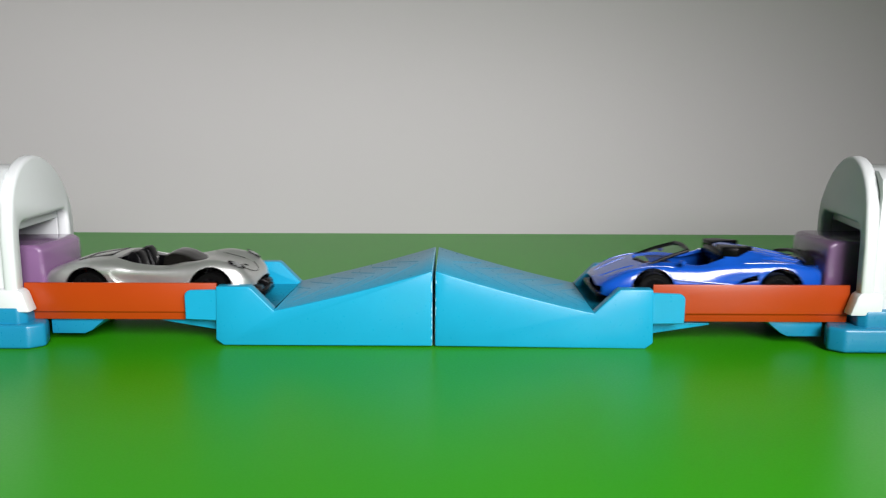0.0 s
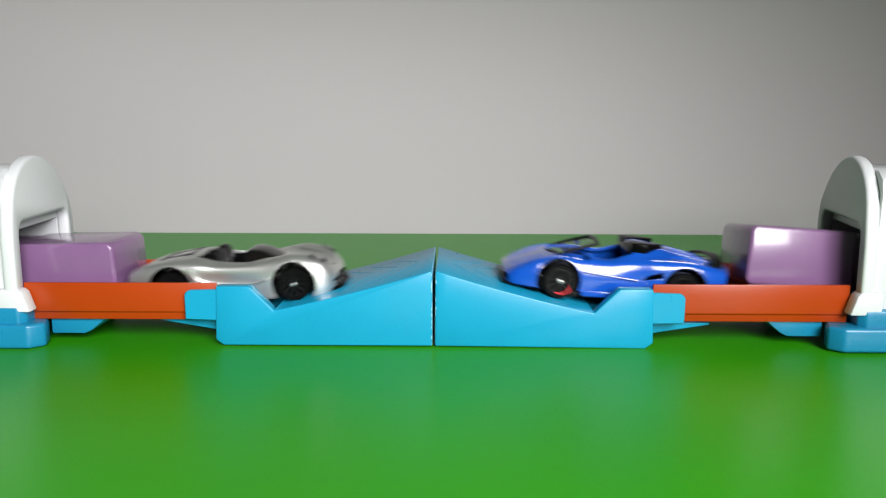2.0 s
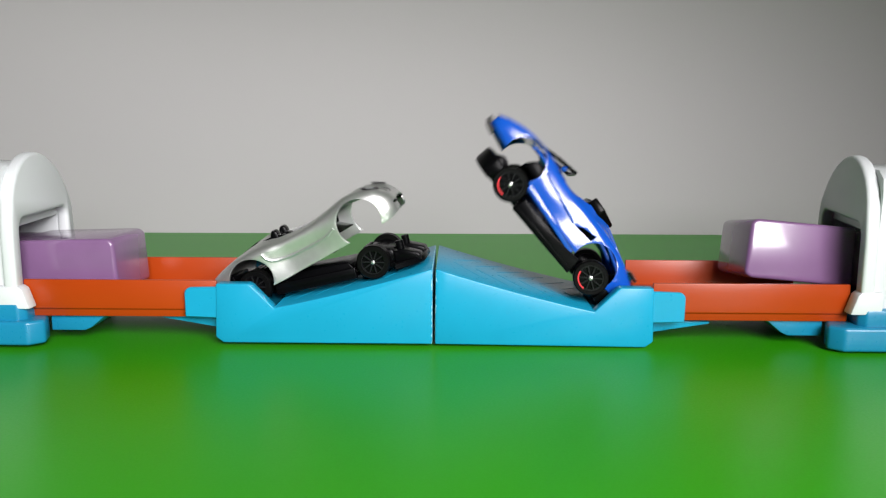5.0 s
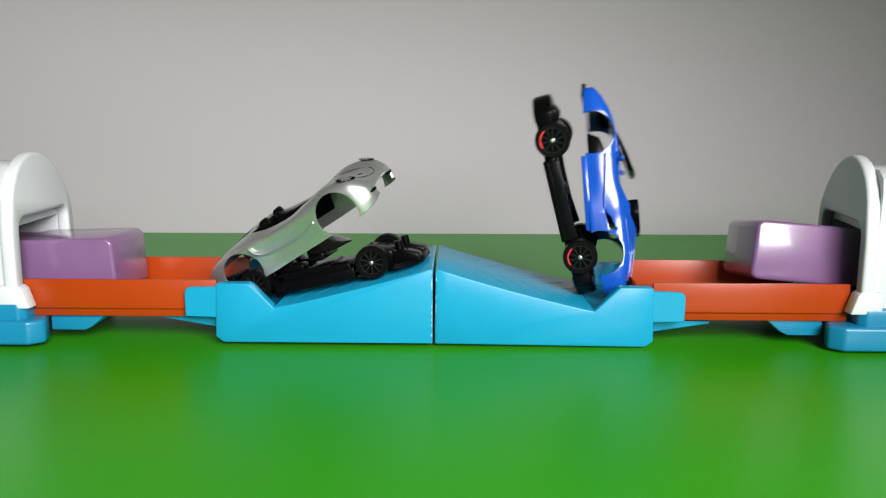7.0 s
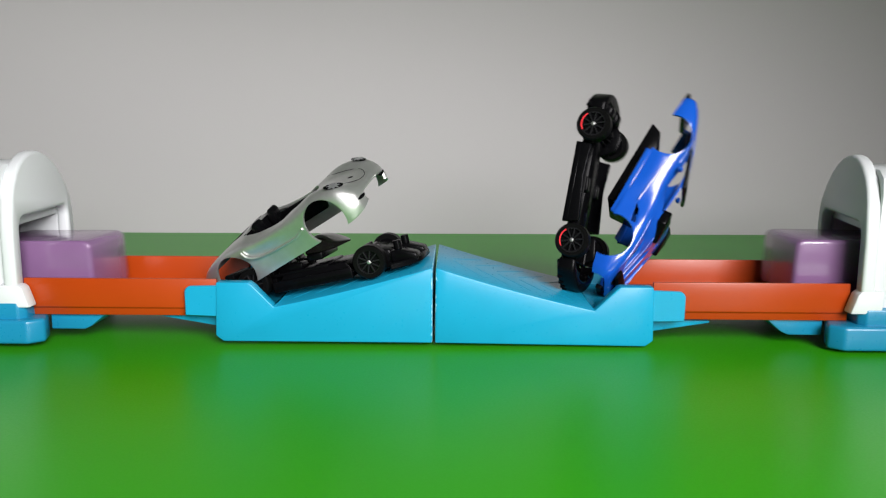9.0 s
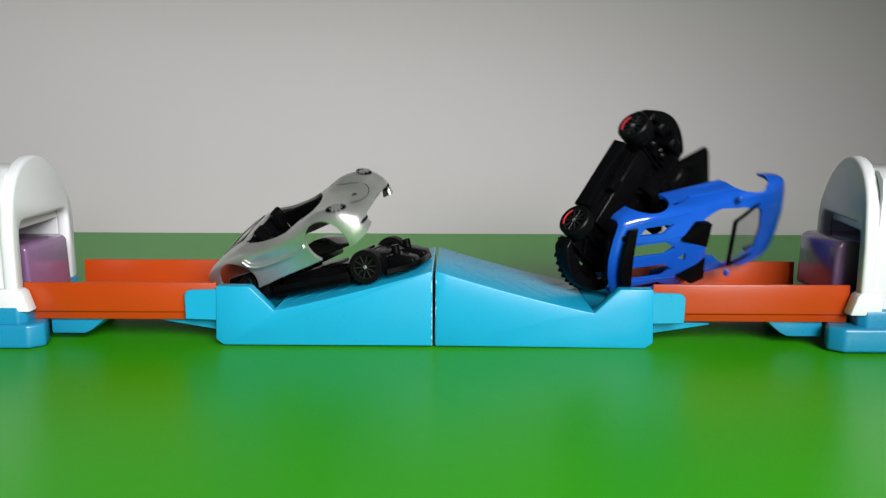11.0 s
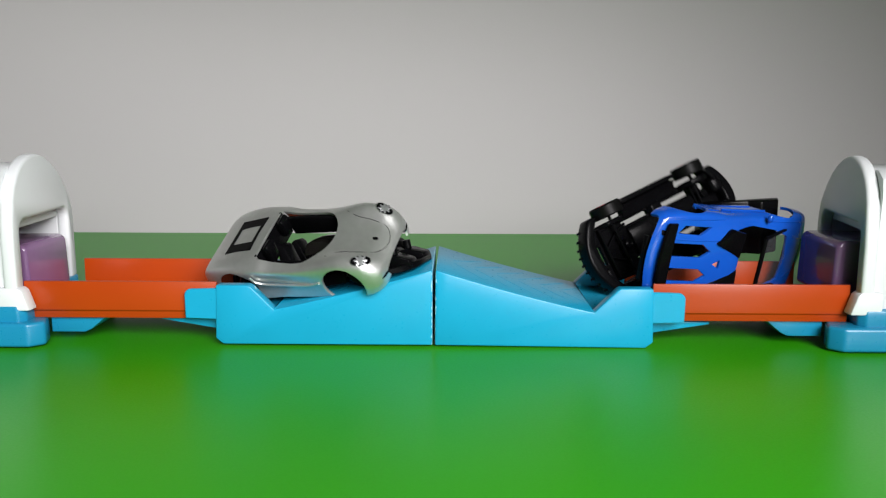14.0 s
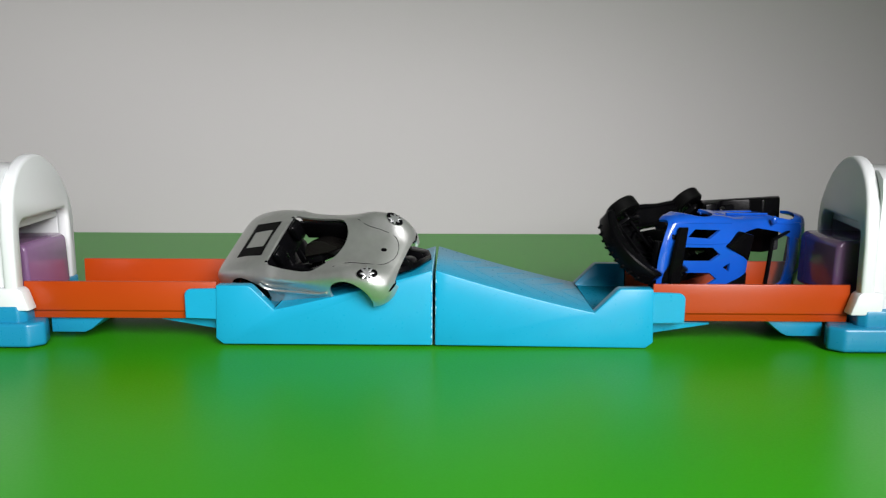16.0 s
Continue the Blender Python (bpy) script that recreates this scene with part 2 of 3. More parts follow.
def build_ramp():
    """One half of the crash ramp, for the side x < 0."""
    ob = empty("ramp", "bright blue plastic crash ramp half with a worn seam edge", "toy ramp", "crash ramp halves")
    top = [(-48.8 + 48.4 * i / 12, slope(i / 12)) for i in range(13)]
    outline = [(-64.6, 0), (-0.4, 0)] + [(x, z) for x, z in reversed(top)] + [(-55.4, 17.7), (-56.4, 18.4), (-66.3, 18.4), (-66.9, 1.8)]
    block = part("slope_block", prism(outline, -23.5, 23.5, "y", 0.4, 2, 25), CYAN_L, ob)
    carve(block, [prism([(-75, 10.3), (-49.4, 10.4), (-48.8, 10.9), (-48.8, 40), (-75, 40)], -19.4, 19.4, "y")])
    for side in (-1, 1):
        y0, y1 = sorted((side * 21.5, side * 23.1))
        tab = prism([(-66.0, 7.6), (-76.2, 7.9)] + ellipse(2.0, 2.0, -74.2, 15.1, 6, 180, 90) + [(-66.0, 17.3)], y0, y1, "y", 0.3, 1, 40)
        part("side_tab", tab, CYAN, ob)
    part("tongue", prism([(-66, 3.0), (-85.5, 6.3), (-85.5, 6.9), (-66, 6.9)], -17.5, 17.5, "y", 0.2), CYAN, ob)
    marks = bmesh.new()
    for k in range(6):
        u0 = 0.14 + 0.15 * k
        for way in (-1, 1):
            line = []
            for j in range(6):
                u = u0 - 0.2 * j / 5
                if u > 0.01:
                    line.append((-48.8 + 48.4 * u, way * (2 + 14 * j / 5), slope(u) - 0.03))
            if len(line) > 2:
                add(marks, tube(line, 0.13, 6))
    part("chevron_ribs", marks, CYAN, ob)
    return ob


def build_track(away):
    ob = empty("track", "orange plastic toy track piece with raised side rails", "toy track", "track pieces")
    part("floor_strip", prism([(-19.5, 7.2), (19.5, 7.2), (19.5, 10.2), (-19.5, 10.2)], -126.5, -66.9, "x", 0.2), ORANGE, ob)
    for s in (-1, 1):
        side = [(19.5, 7.2), (20.1, 7.2), (20.3, 9.4), (21, 9.9), (21, 18.9), (19.8, 18.9), (19.5, 10.0)]
        part("side_rail", prism([(s * y, z) for y, z in side], -126.5, -66.9, "x", 0.25, 2, 40), ORANGE, ob)
    # hidden strip, added to keep the wall's reflection off the table under the track
    part("under_rib", prism([(away * 13, 1.2), (away * 18.5, 0.6), (away * 18.5, 7.3), (away * 13, 7.3)], -118, -69, "x", 0.3), ORANGE, ob)
    return ob


def lean(bm, side, z0=38.0, k=0.10, turn=0.17):
    """Slants the arch: back with height, and outwards with depth."""
    for v in bm.verts:
        v.co.x -= k * max(0.0, v.co.z - z0) + turn * (v.co.y * side + 26)
    return bm


def build_launcher(side):
    """The launcher at the track's end, for x < 0; side -1 is the one that is turned round afterwards."""
    ob = empty("launcher", "white plastic car launcher with an arched front on a blue foot", "toy launcher", "launchers")
    arch = [(-26, 11.5)] + ellipse(26, 25.5, 0, 31.5, 19, 180, 0) + [(26, 11.5)]
    hole = [(20.3, 11.5)] + ellipse(4, 4, 16.3, 33.4, 6, 0, 90) + ellipse(4, 4, -16.3, 33.4, 6, 90, 180) + [(-20.3, 11.5)]
    back = 2.0 if side > 0 else 4.0
    front_x = -125.9 if side > 0 else -127.2
    turn = 0.12 if side > 0 else 0.17
    part("arch", lean(prism(arch + hole, front_x - 4.2, front_x, "x", 1.2, 3, 40), side, 38.0, 0.10, turn), WHITE, ob)
    tower = prism([(-23.5, 11.5), (-23.5, 46), (-21, 51), (-16, 53.4), (16, 53.4), (21, 51), (23.5, 46), (23.5, 11.5), (20.4, 11.5), (20.4, 34), (-20.4, 34), (-20.4, 11.5)], -210, front_x - 3.9, "x", 0.6, 2, 30)
    part("tower", lean(tower, side, 38.0, 0.10, turn), WHITE, ob)
    part("side_rib", box(-145, -140, *sorted((side * -25.2, side * -23.2)), 30, 52, 0.8), WHITE, ob)
    part("tunnel_end", box(-186, -184, -20.3, 20.3, 10, 34), DARK, ob)
    y0, y1 = sorted((side * -21.3, side * -26.3))
    part("clip", prism([(-134, 10.6), (-120.4 - back, 10.6), (-122.4 - back, 16.6), (-123.6 - back, 17.6), (-134, 17.6)], y0, y1, "y", 0.7, 2), WHITE, ob)
    for s in (-1, 1):
        tip = -121 - 1.6 * back - (0 if s == -side else 7)
        part("upper_foot", prism([(-210, s * 26.5), (tip - 2, s * 26.5), (tip, s * 24.5), (tip, s * 16), (-210, s * 16)], 6.5, 12.2, "z", 0.6, 2), BASEBLUE, ob)
        part("lower_foot", prism([(-210, s * 28.5), (-122.5, s * 28.5), (-118.6, s * 25.0), (-120.6, s * 18.5), (-210, s * 17)], -0.2, 7.2, "z", 1.0, 3), BASEBLUE, ob)
    part("skid", prism([(-120, 2.2), (-109.6, 2.2), (-107.4, 3.2), (-103, 6.9), (-120, 6.9)], -18.5, 18.5, "y", 0.3), BASEBLUE, ob)
    return ob


def build_plunger():
    """The pusher block of the launcher; its front face lies at x = 0."""
    ob = empty("pusher_block", "translucent-looking purple plastic pusher block sliding in the launcher", "pusher", "pusher blocks")
    part("block", prism([(-34, 12.4), (-2.0, 12.4), (0, 13.6), (-0.6, 29.8), (-2.4, 31.2), (-34, 31.0)], -13.4, 13.4, "y", 1.8, 4, 25), PURPLE, ob)
    part("rear_block", prism([(-60, 12.4), (-34.2, 12.4), (-34.6, 30.4), (-60, 30.4)], -13.0, 13.0, "y", 1.6, 3, 25), PURPLE, ob)
    return ob


# ---- the cars ----
def wheel_parts(parent, name, x, y, r, width, red):
    side = -1 if y < 0 else 1
    hub = lathe([(0.01, -width / 2), (r * 0.7, -width / 2), (r * 0.72, width / 2 - 1.0), (0.01, width / 2 - 1.0)], 24)
    if side < 0:
        bmesh.ops.scale(hub, vec=(1, -1, 1), verts=hub.verts)
    w = part("wheel", hub, BLACK, parent, at=pose(x * MM, y * MM, r * MM))
    t = lathe([(r * 0.7, -width / 2), (r * 0.93, -width / 2), (r, -width / 2 + 0.5), (r, width / 2 - 0.5), (r * 0.93, width / 2), (r * 0.74, width / 2), (r * 0.7, width / 2 - 0.6), (r * 0.7, -width / 2)], 40)
    part("tyre", t, RUBBER, w)
    o = side * (width / 2 - 0.55)
    rim = bmesh.new()
    for k in range(10):
        a = 2 * math.pi * k / 10
        b = box(0.7, r * 0.72, -0.28, 0.28, -0.22, 0.22, 0.06, 1)
        bmesh.ops.rotate(b, verts=b.verts, cent=(0, 0, 0), matrix=Matrix.Rotation(a, 3, "Y"))
        bmesh.ops.translate(b, verts=b.verts, vec=(0, o, 0))
        add(rim, b)
    ring = lathe([(r * 0.66, o - 0.3), (r * 0.66, o + 0.3), (r * 0.75, o + 0.3), (r * 0.75, o - 0.3), (r * 0.66, o - 0.3)], 40)
    add(rim, ring)
    part("rim", rim, RIM, w)
    cap = lathe([(0.01, o - 0.3), (0.62, o - 0.3), (0.62, o + side * 0.3 + 0.0), (0.01, o + side * 0.45)], 12)
    part("hub_cap", cap, STEEL, w)
    if red:
        arc = ellipse(r * 0.77, r * 0.77, 0, 0, 14, 158, 246) + ellipse(r * 0.66, r * 0.66, 0, 0, 14, 246, 158)
        y0, y1 = sorted((o + side * 0.2, o + side * 0.42))
        part("red_arc", prism(arc, y0, y1, "y"), RED, w, "red printed arc on the rim")
    return w


def build_silver_body():
    ob = empty("toy_car", "silver metallic open-top toy sports car shell, knocked off its chassis", "toy car")
    st = [(34.8, [(8, 3.4), (8.6, 4.6), (8.4, 6.0), (6.2, 6.6), (3, 6.9), (0, 7.0)]),
          (33.0, [(11.4, 2.2), (12.2, 4.6), (11.6, 7.8), (8.9, 8.9), (4.7, 8.6), (0, 8.6)]),
          (28.0, [(14.0, 1.4), (14.6, 5.4), (13.6, 10.6), (10.6, 12.4), (5.5, 10.8), (0, 10.5)]),
          (19.5, [(15.0, 1.2), (15.4, 6.6), (14.4, 12.4), (10.8, 14.4), (5.6, 12.4), (0, 12.0)]),
          (11.0, [(14.8, 1.0), (14.9, 6.4), (14.2, 11.4), (11.2, 13.2), (6.0, 13.0), (0, 13.0)]),
          (4.0, [(14.8, 1.0), (14.2, 6.2), (14.3, 10.8), (11.8, 12.2), (6.5, 13.4), (0, 13.8)]),
          (-5.0, [(14.8, 1.0), (13.9, 6.2), (14.5, 11.0), (12.0, 12.6), (6.5, 14.6), (0, 15.0)]),
          (-11.0, [(15.3, 1.0), (14.6, 6.6), (15.1, 11.8), (12.4, 13.8), (7.0, 15.2), (0, 15.6)]),
          (-19.5, [(15.6, 1.4), (15.8, 7.6), (15.0, 12.4), (12.2, 14.0), (7.0, 14.4), (0, 14.4)]),
          (-27.0, [(15.0, 3.0), (15.2, 8.0), (14.2, 11.8), (11.4, 12.9), (6.5, 12.9), (0, 12.8)]),
          (-32.0, [(13.4, 5.2), (13.6, 8.2), (12.6, 10.6), (10.0, 11.3), (5.5, 11.4), (0, 11.4)]),
          (-33.8, [(11.8, 7.0), (12.0, 8.2), (11.2, 9.2), (9.0, 9.6), (5.0, 9.8), (0, 9.8)])]
    skin = shell(st, 7, 5, 0.9)
    for v in skin.verts:
        if v.co.x > 27:
            v.co.x = 27 + (v.co.x - 27) * 0.70
    body = part("shell", skin, SILVER, ob)
    cut = []
    for x, r in ((19.5, 7.1), (-19.5, 7.1)):
        for s in (-1, 1):
            y0, y1 = sorted((s * 8.0, s * 22))
            cut.append(prism(ellipse(r, r, x, 5.4, 36), y0, y1, "y"))
    plan = [(-10.5, -10.6), (2, -11.2)] + ellipse(9.5, 11.2, 4.0, 0, 17, -80, 80) + [(2, 11.2), (-10.5, 10.6)]
    cut.append(prism(plan, 9.6, 30, "z"))
    carve(body, cut)
    for s in (-1, 1):
        at = seat_on(body, 27.0, s * 11.0, s * -24)
        rim = bmesh.new()
        bmesh.ops.create_uvsphere(rim, u_segments=20, v_segments=10, radius=1, matrix=at @ Matrix.Diagonal((3.1, 1.8, 0.22, 1)))
        h = part("headlight", rim, BLACK, ob, "black-edged oval headlight with a chrome star")
        star = bmesh.new()
        for a in range(4):
            bmesh.ops.create_uvsphere(star, u_segments=10, v_segments=6, radius=1, matrix=at @ pose(0, 0, 0.12, 0, 0, 45 * a) @ Matrix.Diagonal((2.3, 0.6, 0.17, 1)))
        part("lamp_print", star, CHROME, h)
    for s in (-1, 1):
        duct = bmesh.new()
        bmesh.ops.create_uvsphere(duct, u_segments=16, v_segments=8, radius=1, matrix=pose(31.2, s * 10.0, 5.5, 0, 0, s * 110) @ Matrix.Diagonal((2.7, 1.1, 0.85, 1)))
        part("air_intake", duct, BLACK, ob, "black oval air intake")
    badge = bmesh.new()
    bmesh.ops.create_uvsphere(badge, u_segments=12, v_segments=6, radius=1, matrix=seat_on(body, 27.0, 0) @ Matrix.Diagonal((0.95, 0.7, 0.14, 1)))
    part("badge", badge, BLACK, ob)
    # shut line of the front lid, and of the doors
    for s in (-1, 1):
        line = [(x, s * y, on_skin(body, x, s * y)[0] + 0.02) for x, y in ((14.5, 9.8), (19, 7.6), (24, 6.8), (28.5, 5.6), (30.4, 2.8), (30.9, 0))]
        part("shut_line", tube(line, 0.10, 6), BLACK, ob)
    # dark vent panels on the rear deck
    grille = bmesh.new()
    for x0, x1, y0, y1 in ((-25.4, -23.8, -7.4, 7.4), (-15.6, -14.0, -7.4, 7.4), (-25.4, -14.0, -7.4, -3.4), (-25.4, -14.0, 3.4, 7.4)):
        b = box(x0, x1, y0, y1, 12.4, 13.5, 0.2, 1)
        for v in b.verts:
            v.co.z += 0.23 * (v.co.x + 25.4) * (0.95 if v.co.x > -20 else 1.0) * 0.75
        add(grille, b)
    part("vent_panel", grille, BLACK, ob, "black vented deck panel")
    for s in (-1, 1):
        y0, y1 = sorted((s * 9.2, s * 10.4))
        part("door_lining", prism([(-10, 5.0), (8, 5.0), (10, 11.4), (3, 12.0), (-10, 12.4)], y0, y1, "y", 0.4), BLACK, ob)
        hoop = prism([(-9.9, 9.5), (-7.4, 9.5), (-6.6, 14.8), (-7.2, 16.2), (-8.6, 16.0), (-10, 13.6)], *sorted((s * 3.4, s * 7.8)), "y", 0.7, 2)
        part("headrest_fairing", hoop, BLACK, ob)
        pts = [(-12.0, s * 16.0, 11.4), (-11.2, s * 15.7, 9.0), (-8.2, s * 15.1, 7.2), (-2.0, s * 14.6, 6.3), (7.0, s * 14.75, 6.2), (11.5, s * 15.0, 7.4)]
        part("side_scoop_edge", tube(pts, 0.42), SILVER, ob)
    part("rear_bulkhead", box(-11.6, -10.4, -10, 10, 6, 14.8, 0.4), BLACK, ob)
    return ob


def build_silver_insert():
    ob = empty("cabin_insert", "smoked black windscreen and cabin insert of the silver toy car", "car part")
    ws = [(15.5, [(0.5, 11.8), (0.4, 12.1), (0, 12.2)]), (12.5, [(8.6, 11.6), (5.5, 13.0), (0, 13.3)]), (8.5, [(10.2, 11.4), (7.0, 14.6), (0, 15.3)]), (5.0, [(10.6, 11.4), (7.6, 15.2), (0, 15.9)]), (3.2, [(10.6, 11.4), (7.8, 14.8), (0, 15.3)])]
    part("windscreen", shell(ws, 5, 5, 0.5), SMOKE, ob, "smoked windscreen")
    part("dashboard", box(2.5, 8, -9, 9, 8.5, 11.4, 0.9), BLACK, ob)
    part("cabin_floor", box(-10, 9, -9, 9, 5.6, 6.8, 0.3), BLACK, ob)
    for s in (-1, 1):
        y0, y1 = sorted((s * 1.4, s * 7.8))
        part("seat", prism([(-8.5, 6.5), (0, 6.5), (0.4, 8.6), (-3.6, 9.0), (-5.4, 15.0), (-6.6, 16.4), (-8.2, 15.6)], y0, y1, "y", 0.8, 2), BLACK, ob)
    part("steering_wheel", lathe([(1.7, -0.3), (2.2, -0.3), (2.2, 0.3), (1.7, 0.3), (1.7, -0.3)], 20), BLACK, ob, at=pose(1.8 * MM, 4.4 * MM, 11 * MM, 0, 0, 70))
    return ob


def build_chassis(name, label, r, wb, nose, tail, half, red):
    ob = empty(name, label, "toy chassis")
    hw = half - 1.0
    n = r + 0.9
    plan = [(tail, -hw + 8), (tail + 2, -hw + 3.6), (-wb - n - 0.6, -hw + 0.6), (-wb - n, -hw + 0.6), (-wb - n, -hw + 5.2), (-wb + n, -hw + 5.2), (-wb + n, -hw), (wb - n, -hw), (wb - n, -hw + 5.2), (wb + n, -hw + 5.2), (wb + n, -hw), (nose - 3, -hw + 2.5), (nose, -hw + 7)]
    plan = plan + [(x, -y) for x, y in reversed(plan)]
    part("floor_pan", prism(plan, 1.4, 3.4, "z", 0.35, 1, 40), BLACK, ob)
    part("centre_tub", prism([(-wb + 6, 3), (wb - 7, 3), (wb - 9, 6.2), (-wb + 9, 6.6)], -9.5, 9.5, "y", 0.6), BLACK, ob)
    for s in (-1, 1):
        y0, y1 = sorted((s * (hw - 1.3), s * hw))
        part("side_skirt", box(-wb + n, wb - n, y0, y1, 1.2, 4.8, 0.4), BLACK, ob)
    part("rear_engine_block", prism([(-wb - 7, 3), (-wb + 6, 3), (-wb + 5, 8.8), (-wb - 5, 8.2)], -8.2, 8.2, "y", 0.8), BLACK, ob)
    part("front_block", prism([(wb - 6, 3), (wb + 7, 3), (wb + 5.5, 7.4), (wb - 3, 9.2)], -8, 8, "y", 0.8), BLACK, ob)
    for k in range(5):
        part("rib", box(wb - 4 + 2.2 * k, wb - 3 + 2.2 * k, -6 + 0.6 * k, 6 - 0.6 * k, 6.5, 9.6 - 0.55 * k, 0.2, 1), BLACK, ob)
    for k in range(4):
        part("rib", box(-wb - 4 + 2.4 * k, -wb - 2.8 + 2.4 * k, -6, 6, 7.5, 9.6, 0.2, 1), BLACK, ob)
    for s in (-1, 1):
        part("front_post", lathe([(0.01, 3), (1.5, 3), (1.3, 9.4), (0.01, 9.6)], 12, "z"), BLACK, ob, at=pose((nose - 7) * MM, s * 6 * MM, 0))
        part("splitter_fin", prism([(nose - 9, 3), (nose - 0.5, 2.2), (nose - 1, 4.6), (nose - 6, 6.8), (nose - 9, 6.8)], *sorted((s * 3.0, s * 9.6)), "y", 0.5), BLACK, ob)
    part("rear_bumper", prism([(tail - 0.4, 2.5), (tail + 4, 1.6), (tail + 4, 9.4), (tail + 0.6, 9.2)], -hw + 7, hw - 7, "y", 0.6), BLACK, ob)
    for k in range(7):
        part("diffuser_fin", box(tail - 0.2, tail + 3, -9.2 + 3 * k, -8.8 + 3 * k, 1.5, 4.2, 0.1, 1), BLACK, ob)
    for x in (-wb, wb):
        part("axle", lathe([(0.01, -half + 2), (0.55, -half + 2), (0.55, half - 2), (0.01, half - 2)], 10), STEEL, ob, at=pose(x * MM, 0, r * MM))
    wheels = []
    for x in (-wb, wb):
        for s in (-1, 1):
            wheels.append(wheel_parts(ob, "wheel", x, s * (half - 2.3), r, 4.2, red))
    return ob, wheels


def crescent(x_mid, x_end, depth, half, n=15):
    """A bow in plan across the car: its outer edge, then its inner edge back."""
    ys = [half * (2 * i / (n - 1) - 1) for i in range(n)]
    outer = [(x_mid + (x_end - x_mid) * (y / half) ** 2, y) for y in ys]
    return outer + [(x + depth, y) for x, y in reversed(outer)]


def build_blue_chassis():
    """A flat slotted plate with a raised middle, seen from above once it has come away from its shell."""
    ob = empty("toy_chassis", "black slotted plastic chassis of the blue toy car, red-marked wheels", "toy chassis")
    r, wb, half = 5.5, 19.1, 15.8
    n, hw = r + 0.9, 14.8
    plan = [(-29.5, -10.5), (-wb - n, -hw + 1.2), (-wb - n, -hw + 5.2), (-wb + n, -hw + 5.2), (-wb + n, -hw), (wb - n, -hw), (wb - n, -hw + 5.2), (wb + n, -hw + 5.2), (wb + n, -hw + 1.0), (29.5, -9.5)]
    plan = plan + [(x, -y) for x, y in reversed(plan)]
    pan = part("floor_pan", prism(plan, 1.3, 3.0, "z", 0.35, 1, 40), BLACK, ob)
    holes = []
    for s in (-1, 1):
        for x0, x1, y, w in ((-14.2, -2.2, 6.6, 0.8), (3.6, 17.4, 6.2, 0.8), (-16.2, -13.0, 10.8, 0.7), (12.6, 15.8, 10.4, 0.8), (22.6, 25.4, 6.0, 1.0)):
            holes.append(prism([(x0, s * y - w), (x1, s * y - w), (x1, s * y + w), (x0, s * y + w)], -3, 12, "z"))
    holes.append(prism([(-27.2, -3.4), (-26.0, -3.4), (-26.0, 3.4), (-27.2, 3.4)], -3, 12, "z"))
    carve(pan, holes)
    part("raised_middle", prism([(-5.2, 2.9), (-4.8, 4.2), (-3.4, 4.7), (3.4, 4.7), (4.8, 4.2), (5.2, 2.9)], -13.5, 17.0, "x", 0.4), BLACK, ob)
    for s in (-1, 1):
        part("side_pan", prism([(s * 7.8, 2.9), (s * 8.4, 3.7), (s * 11.2, 4.6), (s * 12.6, 5.8), (s * 12.9, 2.9)], -12.6, 12.2, "x", 0.3), BLACK, ob)
        part("side_skirt", prism([(-13.4, 0.9), (13.2, 0.9), (12.6, 6.0), (2, 5.2), (-12.6, 6.4)], *sorted((s * 13.1, s * 14.7)), "y", 0.4), BLACK, ob)
        part("slot_bridge", prism([(-2.4, 2.9), (3.8, 2.9), (3.0, 5.2), (-1.4, 5.4)], *sorted((s * 5.0, s * 8.2)), "y", 0.35), BLACK, ob)
        part("rear_brace", tube([(-13.6, s * 6.6, 3.6), (-18.5, s * 5.0, 4.0), (-24.6, s * 1.2, 4.2)], 0.55), BLACK, ob)
        part("rear_brace", tube([(-14.2, s * 8.2, 3.6), (-19.6, s * 8.6, 4.2), (-25.2, s * 7.8, 4.6)], 0.5), BLACK, ob)
        part("rear_vent", prism([(-30.6, s * 4.6), (-28.2, s * 4.2), (-27.6, s * 9.2), (-29.6, s * 10.0)], 5.0, 7.4, "z", 0.6), BLACK, ob)
        part("arch_liner", prism([(wb - 5.6, 2.9), (wb + 6.2, 2.9), (wb + 5.0, 8.0), (wb + 1.5, 9.6), (wb - 3.0, 8.6)], *sorted((s * 7.8, s * 9.9)), "y", 0.6), BLACK, ob)
        part("arch_liner", prism([(-wb - 6.0, 2.9), (-wb + 5.6, 2.9), (-wb + 4.0, 7.0), (-wb - 3.0, 7.8)], *sorted((s * 8.4, s * 9.9)), "y", 0.5), BLACK, ob)
        part("nose_lump", prism([(23.8, 2.9), (30.2, 3.2), (30.6, 6.6), (27.0, 9.0), (24.0, 8.2)], *sorted((s * 2.0, s * 6.8)), "y", 1.0, 3), BLACK, ob)
        part("front_post", lathe([(0.01, 2.9), (1.6, 2.9), (1.4, 7.2), (0.9, 7.6), (0.01, 7.6)], 14, "z"), BLACK, ob, at=pose(20.4 * MM, s * 3.4 * MM, 0))
    part("rear_post", lathe([(0.01, 2.9), (1.9, 2.9), (1.7, 6.2), (1.0, 6.6), (0.01, 6.4)], 16, "z"), BLACK, ob, at=pose(-16.6 * MM, 0, 0))
    part("cross_rib", box(-25.2, -24.4, -9.2, 9.2, 2.9, 5.2, 0.25, 1), BLACK, ob)
    part("cross_rib", box(17.2, 18.0, -7.6, 7.6, 2.9, 5.0, 0.25, 1), BLACK, ob)
    part("rear_bumper", prism(crescent(-34.6, -28.6, 4.2, 13.4), 1.6, 7.6, "z", 1.0, 3, 50), BLACK, ob)
